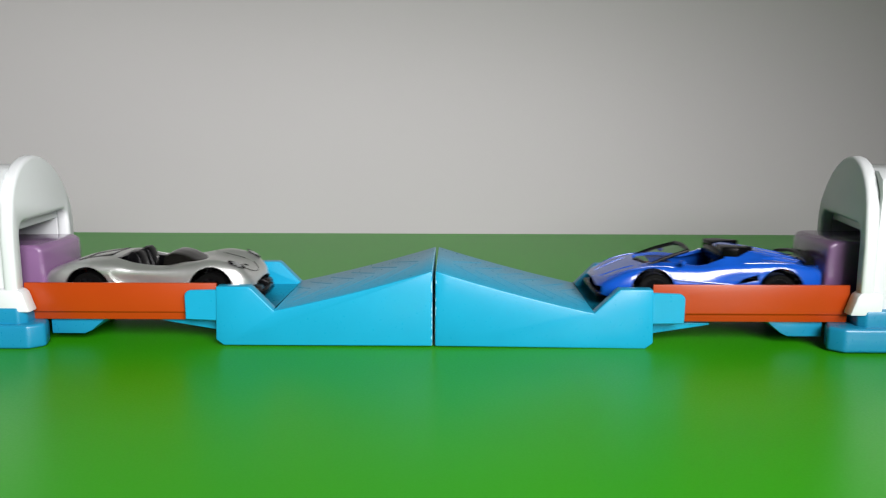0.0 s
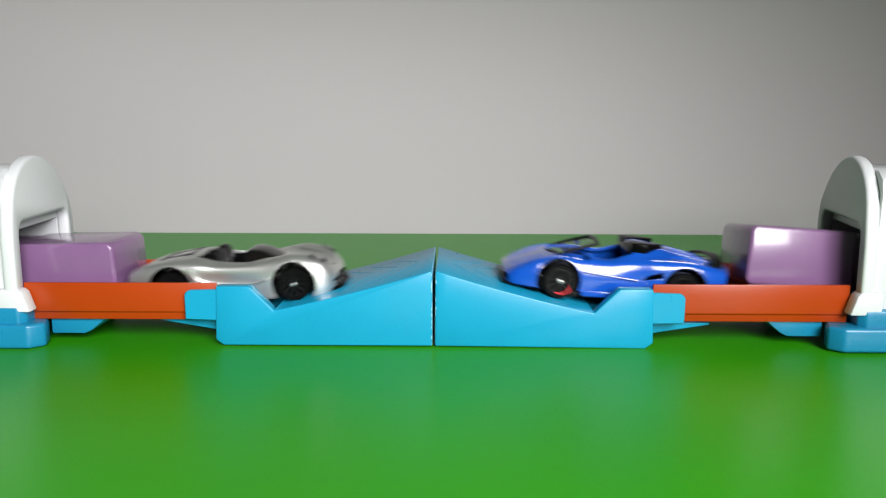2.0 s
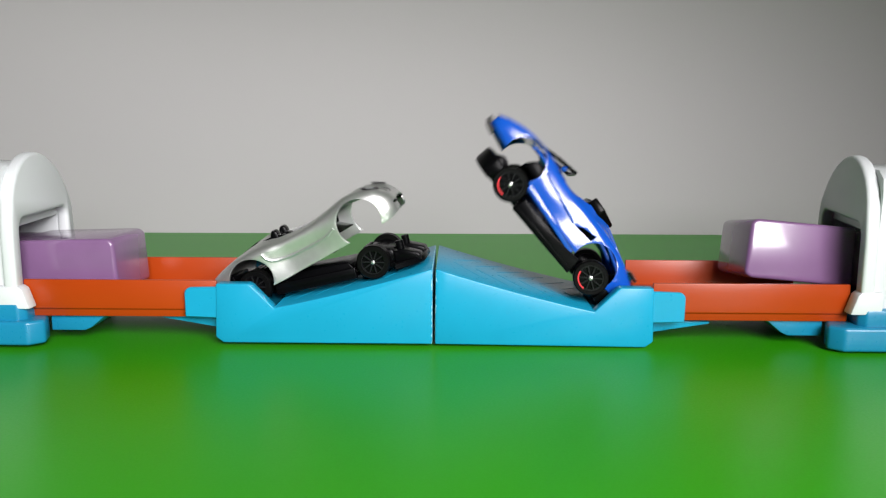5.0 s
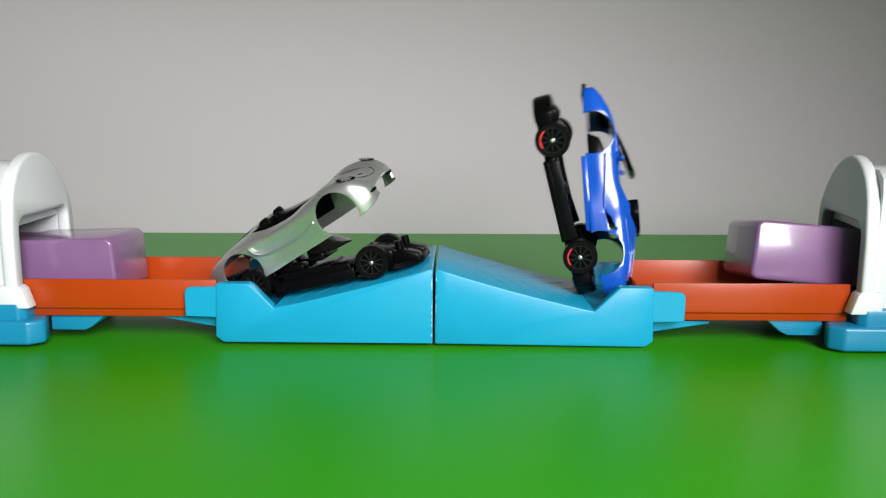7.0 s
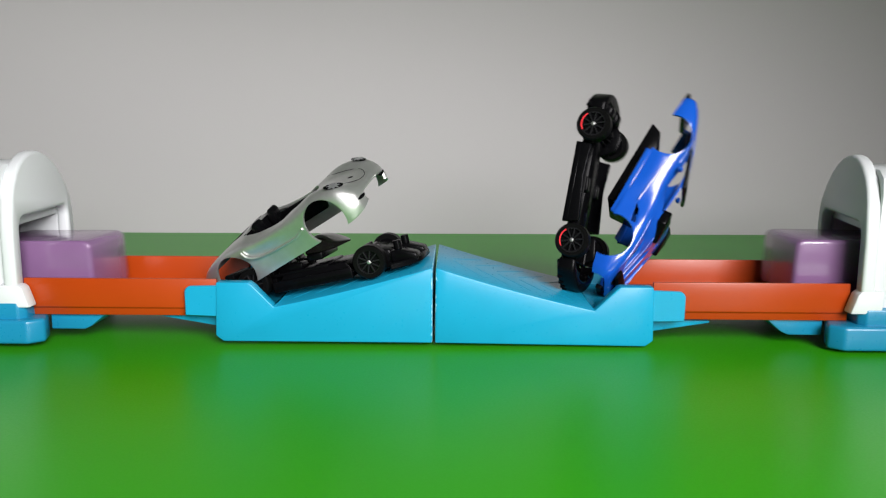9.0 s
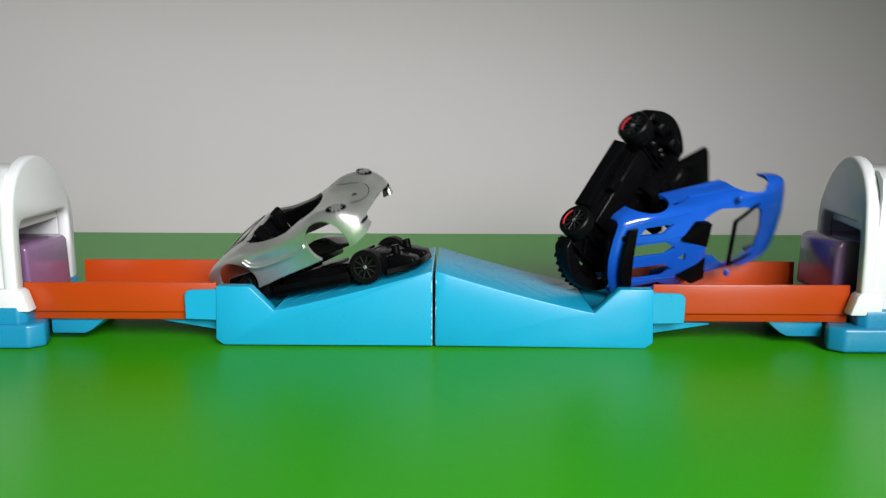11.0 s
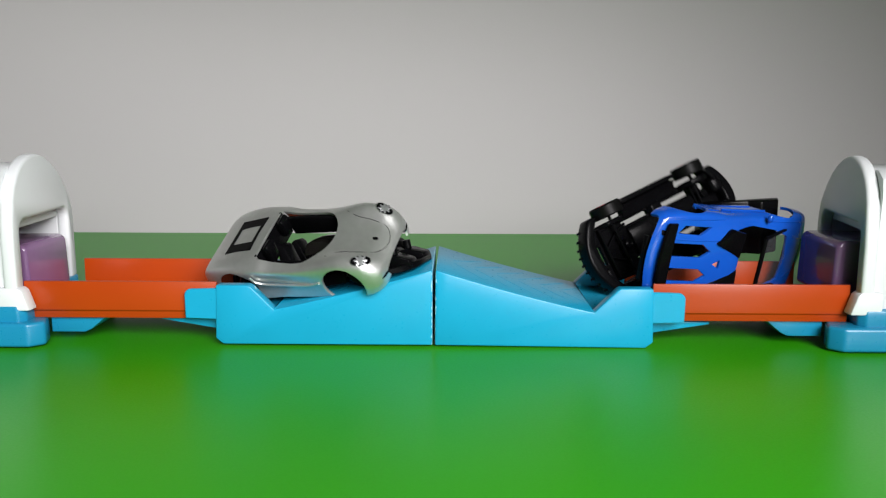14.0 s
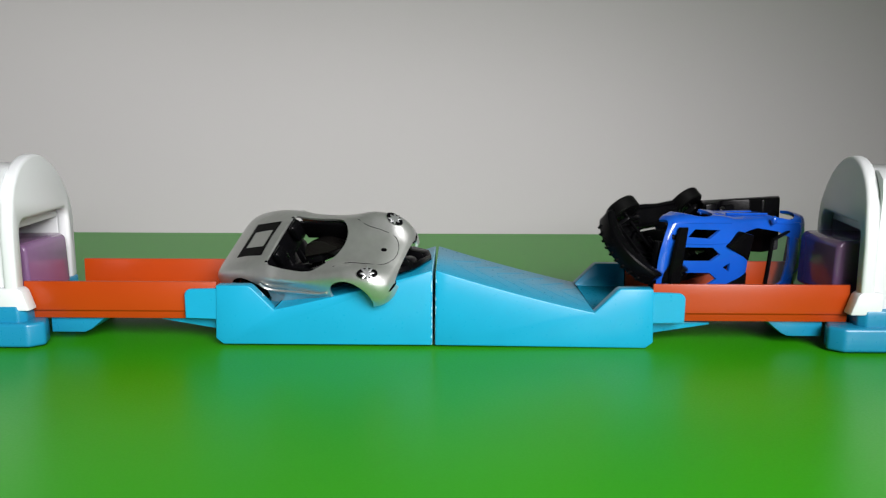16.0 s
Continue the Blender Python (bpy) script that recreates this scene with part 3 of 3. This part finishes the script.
    part("front_bumper", prism(crescent(33.0, 28.2, -4.6, 11.6), 1.2, 7.4, "z", 1.2, 3, 50), BLACK, ob)
    for k in range(9):
        y = -10.4 + 2.6 * k
        x = -34.6 + 6.0 * (y / 13.4) ** 2
        part("diffuser_fin", prism([(x - 0.5, 1.8), (x + 3, 1.2), (x + 3, 3.6), (x - 0.3, 3.2)], y - 0.4, y + 0.4, "y", 0.1, 1), BLACK, ob)
    for x in (-wb, wb):
        part("axle", lathe([(0.01, -half + 2), (0.55, -half + 2), (0.55, half - 2), (0.01, half - 2)], 10), BLACK, ob, at=pose(x * MM, 0, r * MM))
    return ob, [wheel_parts(ob, "wheel", x, s * (half - 2.3), r, 4.2, True) for x in (-wb, wb) for s in (-1, 1)]


def swept_tail(x, y):
    """Draws the corners of the tail forward, so that it is rounded in plan."""
    return x + 3.4 * (y / 14) ** 2 * min(1, max(0, (-24 - x) / 9))


def build_blue_body():
    ob = empty("toy_car", "glossy blue wedge-shaped open toy supercar shell with a black wing", "toy car")
    st = [(36.6, [(9.5, 4.2), (10, 5.0), (9.6, 6.2), (7, 6.8), (3.5, 7.2), (0, 7.4)]),
          (34.0, [(13.4, 3.6), (13.8, 5.6), (13.0, 7.6), (9.4, 8.4), (4.8, 8.6), (0, 8.7)]),
          (28.0, [(15.0, 3.2), (15.4, 6.6), (14.2, 10.4), (10.0, 11.2), (5.2, 11.0), (0, 11.0)]),
          (19.7, [(15.6, 3.0), (15.8, 7.4), (14.4, 12.3), (11.2, 13.0), (6.0, 13.6), (0, 13.8)]),
          (12.0, [(15.0, 2.8), (15.2, 7.0), (14.0, 11.6), (11.6, 13.2), (6.4, 15.0), (0, 15.3)]),
          (4.0, [(15.0, 2.8), (15.2, 7.2), (14.0, 11.6), (12.0, 12.8), (6.6, 14.4), (0, 14.6)]),
          (-4.0, [(15.4, 2.8), (15.0, 7.6), (14.4, 12.2), (12.0, 14.4), (7.4, 17.6), (0, 18.2)]),
          (-11.0, [(16.0, 3.0), (15.8, 8.0), (15.2, 13.0), (11.6, 15.2), (7.0, 17.4), (0, 17.8)]),
          (-19.7, [(16.2, 3.2), (16.4, 8.4), (15.2, 13.6), (11.4, 14.6), (6.6, 15.8), (0, 16.0)]),
          (-28.0, [(16.0, 4.4), (16.2, 8.6), (15.0, 12.8), (11.0, 13.6), (6.2, 14.2), (0, 14.3)]),
          (-34.0, [(15.0, 5.4), (15.4, 9.2), (14.2, 12.0), (10.4, 12.6), (5.6, 12.9), (0, 13.0)]),
          (-36.0, [(13.6, 6.2), (14.0, 9.2), (13.0, 10.8), (9.6, 11.4), (5.2, 11.7), (0, 11.8)])]
    skin = shell(st, 6, 4, 1.0)
    for v in skin.verts:
        v.co.x = swept_tail(v.co.x, v.co.y)
    body = part("shell", skin, BLUE, ob)
    cut = []
    for x, r in ((19.7, 7.0), (-19.7, 7.2)):
        for s in (-1, 1):
            y0, y1 = sorted((s * 8.0, s * 24))
            cut.append(prism(ellipse(r, r, x, 5.6, 36), y0, y1, "y"))
    cut.append(prism([(-3.5, -10.8), (5, -11.4), (14, -10.2), (21.5, -7.6), (23, 0), (21.5, 7.6), (14, 10.2), (5, 11.4), (-3.5, 10.8)], 9.8, 30, "z"))
    # openings of the engine deck
    cut.append(prism([(-13.6, 0), (-11.0, -1.5), (-11.0, 1.5)], 8, 30, "z"))
    for s in (-1, 1):
        cut.append(prism([(-30.5, s * 4), (-28, s * 1.9), (-18, s * 1.9), (-15.0, s * 4), (-18, s * 6.3), (-28, s * 6.3)], 8, 30, "z"))
        cut.append(prism([(-27.0, s * 9.4), (-19, s * 9.0), (-14.5, s * 11.6), (-24.5, s * 11.9)], 8, 30, "z"))
        y0, y1 = sorted((s * 12.6, s * 20))
        cut.append(prism([(-12.6, 9.0), (-6.0, 7.6), (-8.0, 9.4), (-12.6, 11.0)], y0, y1, "y"))
        y0, y1 = sorted((s * 4, s * 12.4))
        cut.append(prism([(31, 4.2), (40, 4.6), (40, 6.2), (33, 6.4)], y0, y1, "y"))
    carve(body, cut)
    for s in (-1, 1):
        for name, line in (("hood_crease", ((34.5, 5.0), (29, 6.2), (24.5, 7.4))), ("wing_crease", ((33.0, 11.2), (27, 12.2), (20, 12.6), (13, 12.8))),
                           ("deck_crease", ((-12, 7.8), (-20, 7.4), (-29, 7.6), (-34, 8.2))), ("haunch_crease", ((-9, 13.6), (-16, 13.9), (-24, 13.9), (-32, 13.4)))):
            part(name, tube([(x, s * y, on_skin(body, x, s * y)[0] - 0.12) for x, y in line], 0.32, 8), BLUE, ob)
        part("door_crease", tube([(12.5, s * 15.35, 9.2), (4, s * 15.25, 8.4), (-5, s * 15.35, 7.6)], 0.35), BLUE, ob)
        part("sill_blade", prism([(12.4, 1.4), (-12.0, 1.4), (-13.0, 4.0), (-2, 3.2), (12.0, 3.2)], *sorted((s * 14.4, s * 15.3)), "y", 0.25), BLUE, ob)
    wing = bmesh.new()
    rings = []
    for k in range(-8, 9):
        y = 12.6 * k / 8
        drop = 0.010 * y * y
        rings.append([wing.verts.new((swept_tail(x, y), y, z - drop)) for x, z in ((-29.4, 15.2), (-29.6, 16.0), (-31.0, 16.2), (-33.4, 15.9), (-33.8, 15.1))])
    for p, q in zip(rings, rings[1:]):
        for i in range(5):
            wing.faces.new((p[i], p[(i + 1) % 5], q[(i + 1) % 5], q[i]))
    wing.faces.new(rings[0])
    wing.faces.new(rings[-1])
    part("rear_wing", bevelled(wing, 0.25, 2, 40), BLACK, ob, "black rear wing")
    for s in (-1, 1):
        part("wing_strut", prism([(-28.6, 12.2), (-32.0, 12.0), (-32.6, 15.6), (-30.2, 15.6)], *sorted((s * 8.6, s * 10.2)), "y", 0.3), BLACK, ob)
        part("deck_panel", prism([(-13.6, s * 6.8), (-8.6, s * 4.4), (-3.4, s * 1.8), (-2.6, s * 10.4), (-7.4, s * 11.4)], 15.6, 18.5, "z", 0.5), BLACK, ob, "black buttress panel")
        for v in ob.children[-1].data.vertices:
            v.co.z -= max(0, abs(v.co.y) - 0.004) * 0.45
        pts = [(20.5, s * 9.8, 12.6), (14, s * 9.2, 15.2), (7.5, s * 8.2, 17.2)]
        part("windscreen_pillar", tube(pts, 0.6), BLACK, ob)
        mirror = bmesh.new()
        bmesh.ops.create_uvsphere(mirror, u_segments=12, v_segments=8, radius=1, matrix=pose(10.5, s * 14.2, 14.2) @ Matrix.Diagonal((1.0, 1.5, 0.9, 1)))
        part("wing_mirror", mirror, BLUE, ob)
        lampm = prism([(33.5, s * 8.6), (27.4, s * 13.2), (26.5, s * 12.0), (31.6, s * 7.8)], 8.8, 11.4, "z", 0.2)
        for v in lampm.verts:
            v.co.z -= 0.36 * (v.co.x - 26.5) + 0.25 * (abs(v.co.y) - 8)
        part("headlight", lampm, BLACK, ob, "slanted dark headlight")
    part("windscreen_header", tube([(7.5, -8.2, 17.2), (7.0, 0, 17.7), (7.5, 8.2, 17.2)], 0.7), BLACK, ob)
    glass = bmesh.new()
    rows = [[glass.verts.new(p) for p in line] for line in ([(20.6, -8.8, 12.9), (22.4, 0, 13.4), (20.6, 8.8, 12.9)], [(14, -8.8, 15.3), (15, 0, 15.7), (14, 8.8, 15.3)], [(7.6, -7.9, 17.2), (7.1, 0, 17.6), (7.6, 7.9, 17.2)])]
    for a, b in zip(rows, rows[1:]):
        for i in range(2):
            glass.faces.new((a[i], a[i + 1], b[i + 1], b[i]))
    bmesh.ops.solidify(glass, geom=glass.faces[:], thickness=0.4)
    g = part("windscreen", glass, CLEAR, ob, "clear plastic windscreen")
    g.visible_shadow = False
    part("roll_hoop", prism([(-4.4, 13), (-2.6, 13), (-2.6, 16.6), (-3.6, 17.6), (-4.8, 17.2)], -9.6, 9.6, "y", 0.7), BLACK, ob)
    part("tail_panel", prism([(-35.6, 8.4), (-34.0, 8.2), (-33.8, 10.4), (-35.4, 10.2)], -7.4, 7.4, "y", 0.3), BLACK, ob)
    part("front_lip", prism([(33, 2.6), (37.2, 3.2), (37.0, 4.4), (33, 4.4)], -11.8, 11.8, "y", 0.3), BLACK, ob)
    return ob


def build_blue_insert():
    ob = empty("cabin_insert", "matt black cabin tub of the blue toy car", "car part")
    part("tub", prism([(-12, 5.5), (19, 5.5), (17, 9.5), (10, 11.8), (6, 9.2), (-4, 8.8), (-8, 14.2), (-12, 14.6)], -9.6, 9.6, "y", 0.7), BLACK, ob)
    for s in (-1, 1):
        part("seat", prism([(-6, 8.5), (0, 8.5), (0.4, 10), (-3.2, 10), (-5.4, 15.6), (-7.6, 15.8)], *sorted((s * 1.5, s * 8)), "y", 0.7), BLACK, ob)
    return ob


# ---- build ----
build_room()
ramp_left = build_ramp()
track_left = build_track(1)
launcher_left = build_launcher(1)
plunger_left = build_plunger()
TURN = pose(0, 0, 0, 0, 0, 180)
ramp_right = copy_thing(ramp_left, TURN)
track_right = build_track(-1)
track_right.matrix_basis = TURN
launcher_right = build_launcher(-1)
launcher_right.matrix_basis = TURN
plunger_right = copy_thing(plunger_left, TURN)
silver_body = build_silver_body()
silver_insert = build_silver_insert()
silver_chassis, silver_wheels = build_chassis("toy_chassis", "black plastic chassis of the silver toy car with black wheels", 5.3, 19.5, 34.5, -32.5, 15.2, False)
blue_body = build_blue_body()
blue_insert = build_blue_insert()
blue_chassis, blue_wheels = build_blue_chassis()

# ---- movement ----
# how the whole set shifts a little as it is struck: seconds, rise in mm at the left end, rise at the right end
SET_ROWS = [(0, -0.45, -0.1), (1.5, -0.45, -0.15), (2.0, -0.4, -0.05), (2.5, 0.2, 0.05), (4.0, 0.5, 0.1), (6.5, 0.75, 0.2), (8.0, 0.6, 0.3), (9.0, 1.05, 0.4), (10.2, 0.3, 0.1),
            (11.5, -0.5, -0.1), (12.5, 0.0, 0.0), (13.5, 0.25, 0.05), (14.5, -0.15, 0.0), (16.0, 0.0, 0.0)]


def rig(t):
    ts = [r[0] for r in SET_ROWS]
    a, b = (np.interp(t, ts, [r[k] for r in SET_ROWS]) for k in (1, 2))
    return pose(0, 0, (a + b) / 2 * MM, 0, math.degrees(math.atan2(a - b, 250)), 0)


def body_rows(rows):
    """Rows of seconds, place in mm and turn, carried by the set's own shift."""
    return [(r[0], rig(r[0]) @ pose(r[1] * MM, r[2] * MM, r[3] * MM, *r[4:])) for r in rows]

PUSH_LEFT = [(0, -121, 0), (0.5, -117, 0), (1.0, -113.5, 0), (1.5, -105, 0), (2.0, -98, 0.8), (2.5, -98, 1.2), (3.5, -97.5, 1.2), (7, -98, 1.2), (8.0, -100, 0.8), (9, -105.5, 0), (9.2, -109, 0), (11.3, -126, 0), (16, -126, 0)]
PUSH_RIGHT = [(0, 122, 0), (0.5, 116.5, 0), (1.0, 112, 0), (1.5, 103, 0), (2.0, 97, 3.5), (2.5, 95.5, 5), (3.5, 96, 5), (7, 98.5, 4.5), (8.2, 104.5, 2), (9, 112, 0), (9.2, 115.5, 0), (11.3, 124.5, 0), (16, 124.5, 0)]
SILVER_CHASSIS = [
    (0, -90, 0, 10.2, 0, 0, 0),
    (0.5, -86.5, 0, 10.2, 0, 0, 0),
    (1.0, -83, 0, 10.2, 0, 0, 0),
    (1.5, -74.5, 0, 10.2, 0, 0, 0),
    (2.0, -63.5, 0, 11.1, 0, -2.6, 0),
    (2.5, -52.4, 0, 12.4, 0, -6.5, 0),
    (3.0, -42, 0, 13.7, 0, -10.3, 0),
    (3.5, -36.8, 0, 15.6, 0, -12.2, 0),
    (4.0, -35.6, 0, 14.6, 0, -13, -2),
    (7.0, -35.7, 0, 14.3, 0, -13, -6),
    (9.0, -35.9, 0, 14.3, 0, -13, -8),
    (11.5, -35.0, 0, 14.2, 1, -13, -15),
    (13.5, -35.0, 0, 14.0, 1, -12.5, -18),
    (16.0, -35.0, 0, 14.0, 1, -12.5, -18),
]
SILVER_BODY = [
    (0, -90, 0, 10.2, 0, 0, 0),
    (0.5, -86.5, 0, 10.2, 0, 0, 0),
    (1, -83, 0, 10.2, 0, 0, 0),
    (1.5, -74.5, 0, 10.2, 0, 0, 0),
    (2, -63.5, 0, 11.1, 0, -2.6, 0),
    (2.5, -52.4, 0, 12.4, 0, -6.5, 0),
    (3, -42, 0, 13.7, 0, -10.3, 0),
    (3.5, -35, -1.3, 16.9, -4.6, -14.3, 1.6),
    (4, -35.7, -0.7, 18.7, -4.2, -20.7, 1.9),
    (7, -39.2, -1.6, 28, 15.5, -31.4, -19.1),
    (9, -40.9, -3.7, 27.8, 21.3, -29.9, -25.4),
    (11.5, -39.7, -5.2, 25.2333, 31.5, -19.7, -30),
    (12.5, -40.2, -3.6, 21.6, 38.1, -14.4, -24.3),
    (13.5, -38.7, -4.8, 21.9, 37.5, -8, -27.3),
    (14.5, -38.8, -3.6, 20.9, 39.7, -4.7, -21.3),
    (16, -35.3, -3.9, 19.7, 40.3, -3.2, -27.6),
]
SILVER_INSERT = [
    (0, -90, 0, 10.2, 0, 0, 0),
    (0.5, -86.5, 0, 10.2, 0, 0, 0),
    (1, -83, 0, 10.2, 0, 0, 0),
    (1.5, -74.5, 0, 10.2, 0, 0, 0),
    (2, -63.5, 0, 11.1, 0, -2.6, 0),
    (2.5, -52.4, 0, 12.4, 0, -6.5, 0),
    (3, -42, 0, 13.7, 0, -10.3, 0),
    (3.5, -35, -1.3, 16.9, -4.6, -14.3, 1.6),
    (4, -35.7, -0.7, 18.7, -4.2, -20.7, 1.9),
    (6.3, -40.5, 0, 14.4, 0, -13, -5),
    (7.0, -40.0, 0, 13.3, 0, -13, -6),
    (9.0, -40.2, 0, 13.3, 0, -13, -8),
    (11.5, -38.5, 0, 13.6, 1, -13, -15),
    (13.5, -38.5, 0, 13.6, 1, -12.5, -18),
    (16.0, -38.5, 0, 13.6, 1, -12.5, -18),
]
BLUE_CHASSIS = [
    (0, 88, 0, 10.2, 0, 0, 180),
    (0.5, 83, 0, 10.2, 0, 0, 180),
    (1, 78.7, 0, 10.2, 0, 0, 180),
    (1.5, 68.5, 0, 10.2, 0, 0, 180),
    (2, 58, 0, 11.7, 0, -4.3, 180),
    (2.5, 47, 0, 13, 0, -8, 180),
    (3, 37.4, 0, 14.8, 0, -12, 180),
    (3.5, 29.6, 0.7, 18.5, -2.2, -22.4, -178.9),
    (4, 30.7, 0.1, 22.2, -0, -33.1, 176.9),
    (6.3, 36.4, 3, 38.9, 0.6, -64.8, 171.5),
    (7.0, 38.6, 6.8, 42.6, -13.8, -75.1, 184.0),
    (8.0, 44.2, 11.5, 46.0, -5.4, -88.7, 166.9),
    (9.2, 48.7, 11.3, 44.2, 103.8, -70.1, 49.5),
    (10.3, 55.2, 12.6, 44.0, 101.5, -59.5, 36.0),
    (11.3, 62.9, 15.5, 42.2, 96.6, -48.7, 29.2),
    (12.2, 68.0, 19.0, 40.2, 89.1, -41.8, 27.7),
    (13.5, 74.0, 20.5, 33.0, 72.4, -27.0, 32.0),
    (14.5, 78.9, 19.5, 28.9, 65.7, -12.6, 29.2),
    (15.5, 79.5, 15.0, 26.8, 52.4, -3.2, 38.4),
    (16.0, 79.8, 12.4, 25.6, 45.0, -0.8, 42.5),
]
BLUE_BODY = [
    (0, 88, 0, 10.2, 0, 0, 180),
    (0.5, 83, 0, 10.2, 0, 0, 180),
    (1.0, 78.7, 0, 10.2, 0, 0, 180),
    (1.5, 68.5, 0, 10.2, 0, 0, 180),
    (2.0, 58, 0, 11.7, 0, -4.3, 180),
    (2.5, 47, 0, 13, 0, -8, 180),
    (3.0, 37.4, 0, 14.8, 0, -12, 180),
    (3.5, 27.4, -0.6, 17.1, 5.6, -22.9, -174.4),
    (4, 30.6, 0.7, 24.3, -3.1, -31.3, 178.8),
    (6.3, 39.9, 1.1, 39.655, 69.9, -74, 118.1),
    (7.0, 49.6, 13.0, 40.8, 64.3, -75.3, 104.1),
    (8.0, 58.6, 15.0, 42.0, 110.0, -68.0, 47.6),
    (9.2, 66.6, 15.0, 42.8, 132.0, -50.9, 27.4),
    (11.3, 86.6, 12.5, 31.6, 109.8, -7.3, 19.2),
    (11.7, 89.9, 12.3, 30.3667, 111.2, -6.6, 18),
    (12.5, 93.2, 13, 27.4, 105.9, 1, 18.6),
    (13.5, 93.1, 13.1, 25.7286, 101.6, 2.9, 24.1),
    (16, 95.3, 13.1, 23, 95.2, 2.3, 28.9),
]
BLUE_INSERT = [
    (0, 88, 0, 10.2, 0, 0, 180),
    (0.5, 83, 0, 10.2, 0, 0, 180),
    (1, 78.7, 0, 10.2, 0, 0, 180),
    (1.5, 68.5, 0, 10.2, 0, 0, 180),
    (2, 58, 0, 11.7, 0, -4.3, 180),
    (2.5, 47, 0, 13, 0, -8, 180),
    (3, 37.4, 0, 14.8, 0, -12, 180),
    (3.5, 27.4, -0.6, 17.1, 5.6, -22.9, -174.4),
    (4, 30.6, 0.7, 24.3, -3.1, -31.3, 178.8),
    (6.3, 39.0, 1.5, 40.2, 69.9, -74, 118.1),
    (7.0, 47.6, 14.0, 42.6, 64.3, -75.3, 104.1),
    (8.0, 55.1, 18.1, 46.4, 110.0, -68.0, 47.6),
    (9.2, 61.5, 19.7, 49.8, 132.0, -50.9, 27.4),
    (11.3, 84.0, 30.8, 43.6, 112.0, -19.9, 16.0),
    (11.7, 92.5, 31.5, 38.2, 108.0, -13.9, 12.0),
    (12.5, 98.9, 32.3, 31.8, 100.0, -6.0, 8.0),
    (13.5, 102.9, 32.5, 30.7, 95.0, -3.0, 6.0),
    (16.0, 104.2, 32.6, 31.3, 93.0, -3.0, 5.0),
]


def spin(wheel, rows, sign, r):
    """Rolls a wheel as its car runs: rows of seconds and mm run."""
    base = wheel.matrix_basis.copy()
    out = []
    for t, run in rows:
        out.append((t, base @ pose(0, 0, 0, 0, math.degrees(sign * run / r), 0)))
    walk(wheel, out)


def motions():
    ticks = sorted({r[0] for r in SET_ROWS})
    for ob, m in ((ramp_left, pose(0, 0, 0)), (track_left, pose(0, 0, 0)), (launcher_left, pose(0, 0, 0)), (ramp_right, pose(0, 0, 0, 0, 0.5, 0) @ TURN), (track_right, TURN), (launcher_right, TURN)):
        walk(ob, [(t, rig(t) @ m) for t in ticks])
    walk(plunger_left, body_rows([(t, x - 2.5, 0, 60 * math.sin(radians(p)) - 1.9, 0, -p, 0) for t, x, p in PUSH_LEFT]))
    walk(plunger_right, body_rows([(t, x, 0, 60 * math.sin(radians(p)), 1.6 * p, -p, 180) for t, x, p in PUSH_RIGHT]))
    for ob, rows in ((silver_chassis, SILVER_CHASSIS), (silver_body, SILVER_BODY), (silver_insert, SILVER_INSERT), (blue_chassis, BLUE_CHASSIS), (blue_body, BLUE_BODY), (blue_insert, BLUE_INSERT)):
        walk(ob, body_rows(rows))
    for wheels, rows, r in ((silver_wheels, SILVER_CHASSIS, 5.3), (blue_wheels, BLUE_CHASSIS, 5.5)):
        run = [(t, abs(x - rows[0][1])) for t, x, *_ in rows if t <= 3.6]
        run = [p for a, b in zip(run, run[1:]) for p in (a, ((a[0] + b[0]) / 2, (a[1] + b[1]) / 2))] + run[-1:]
        for wheel in wheels:
            spin(wheel, run + [(16.0, run[-1][1] + 4.0)], 1, r)


motions()
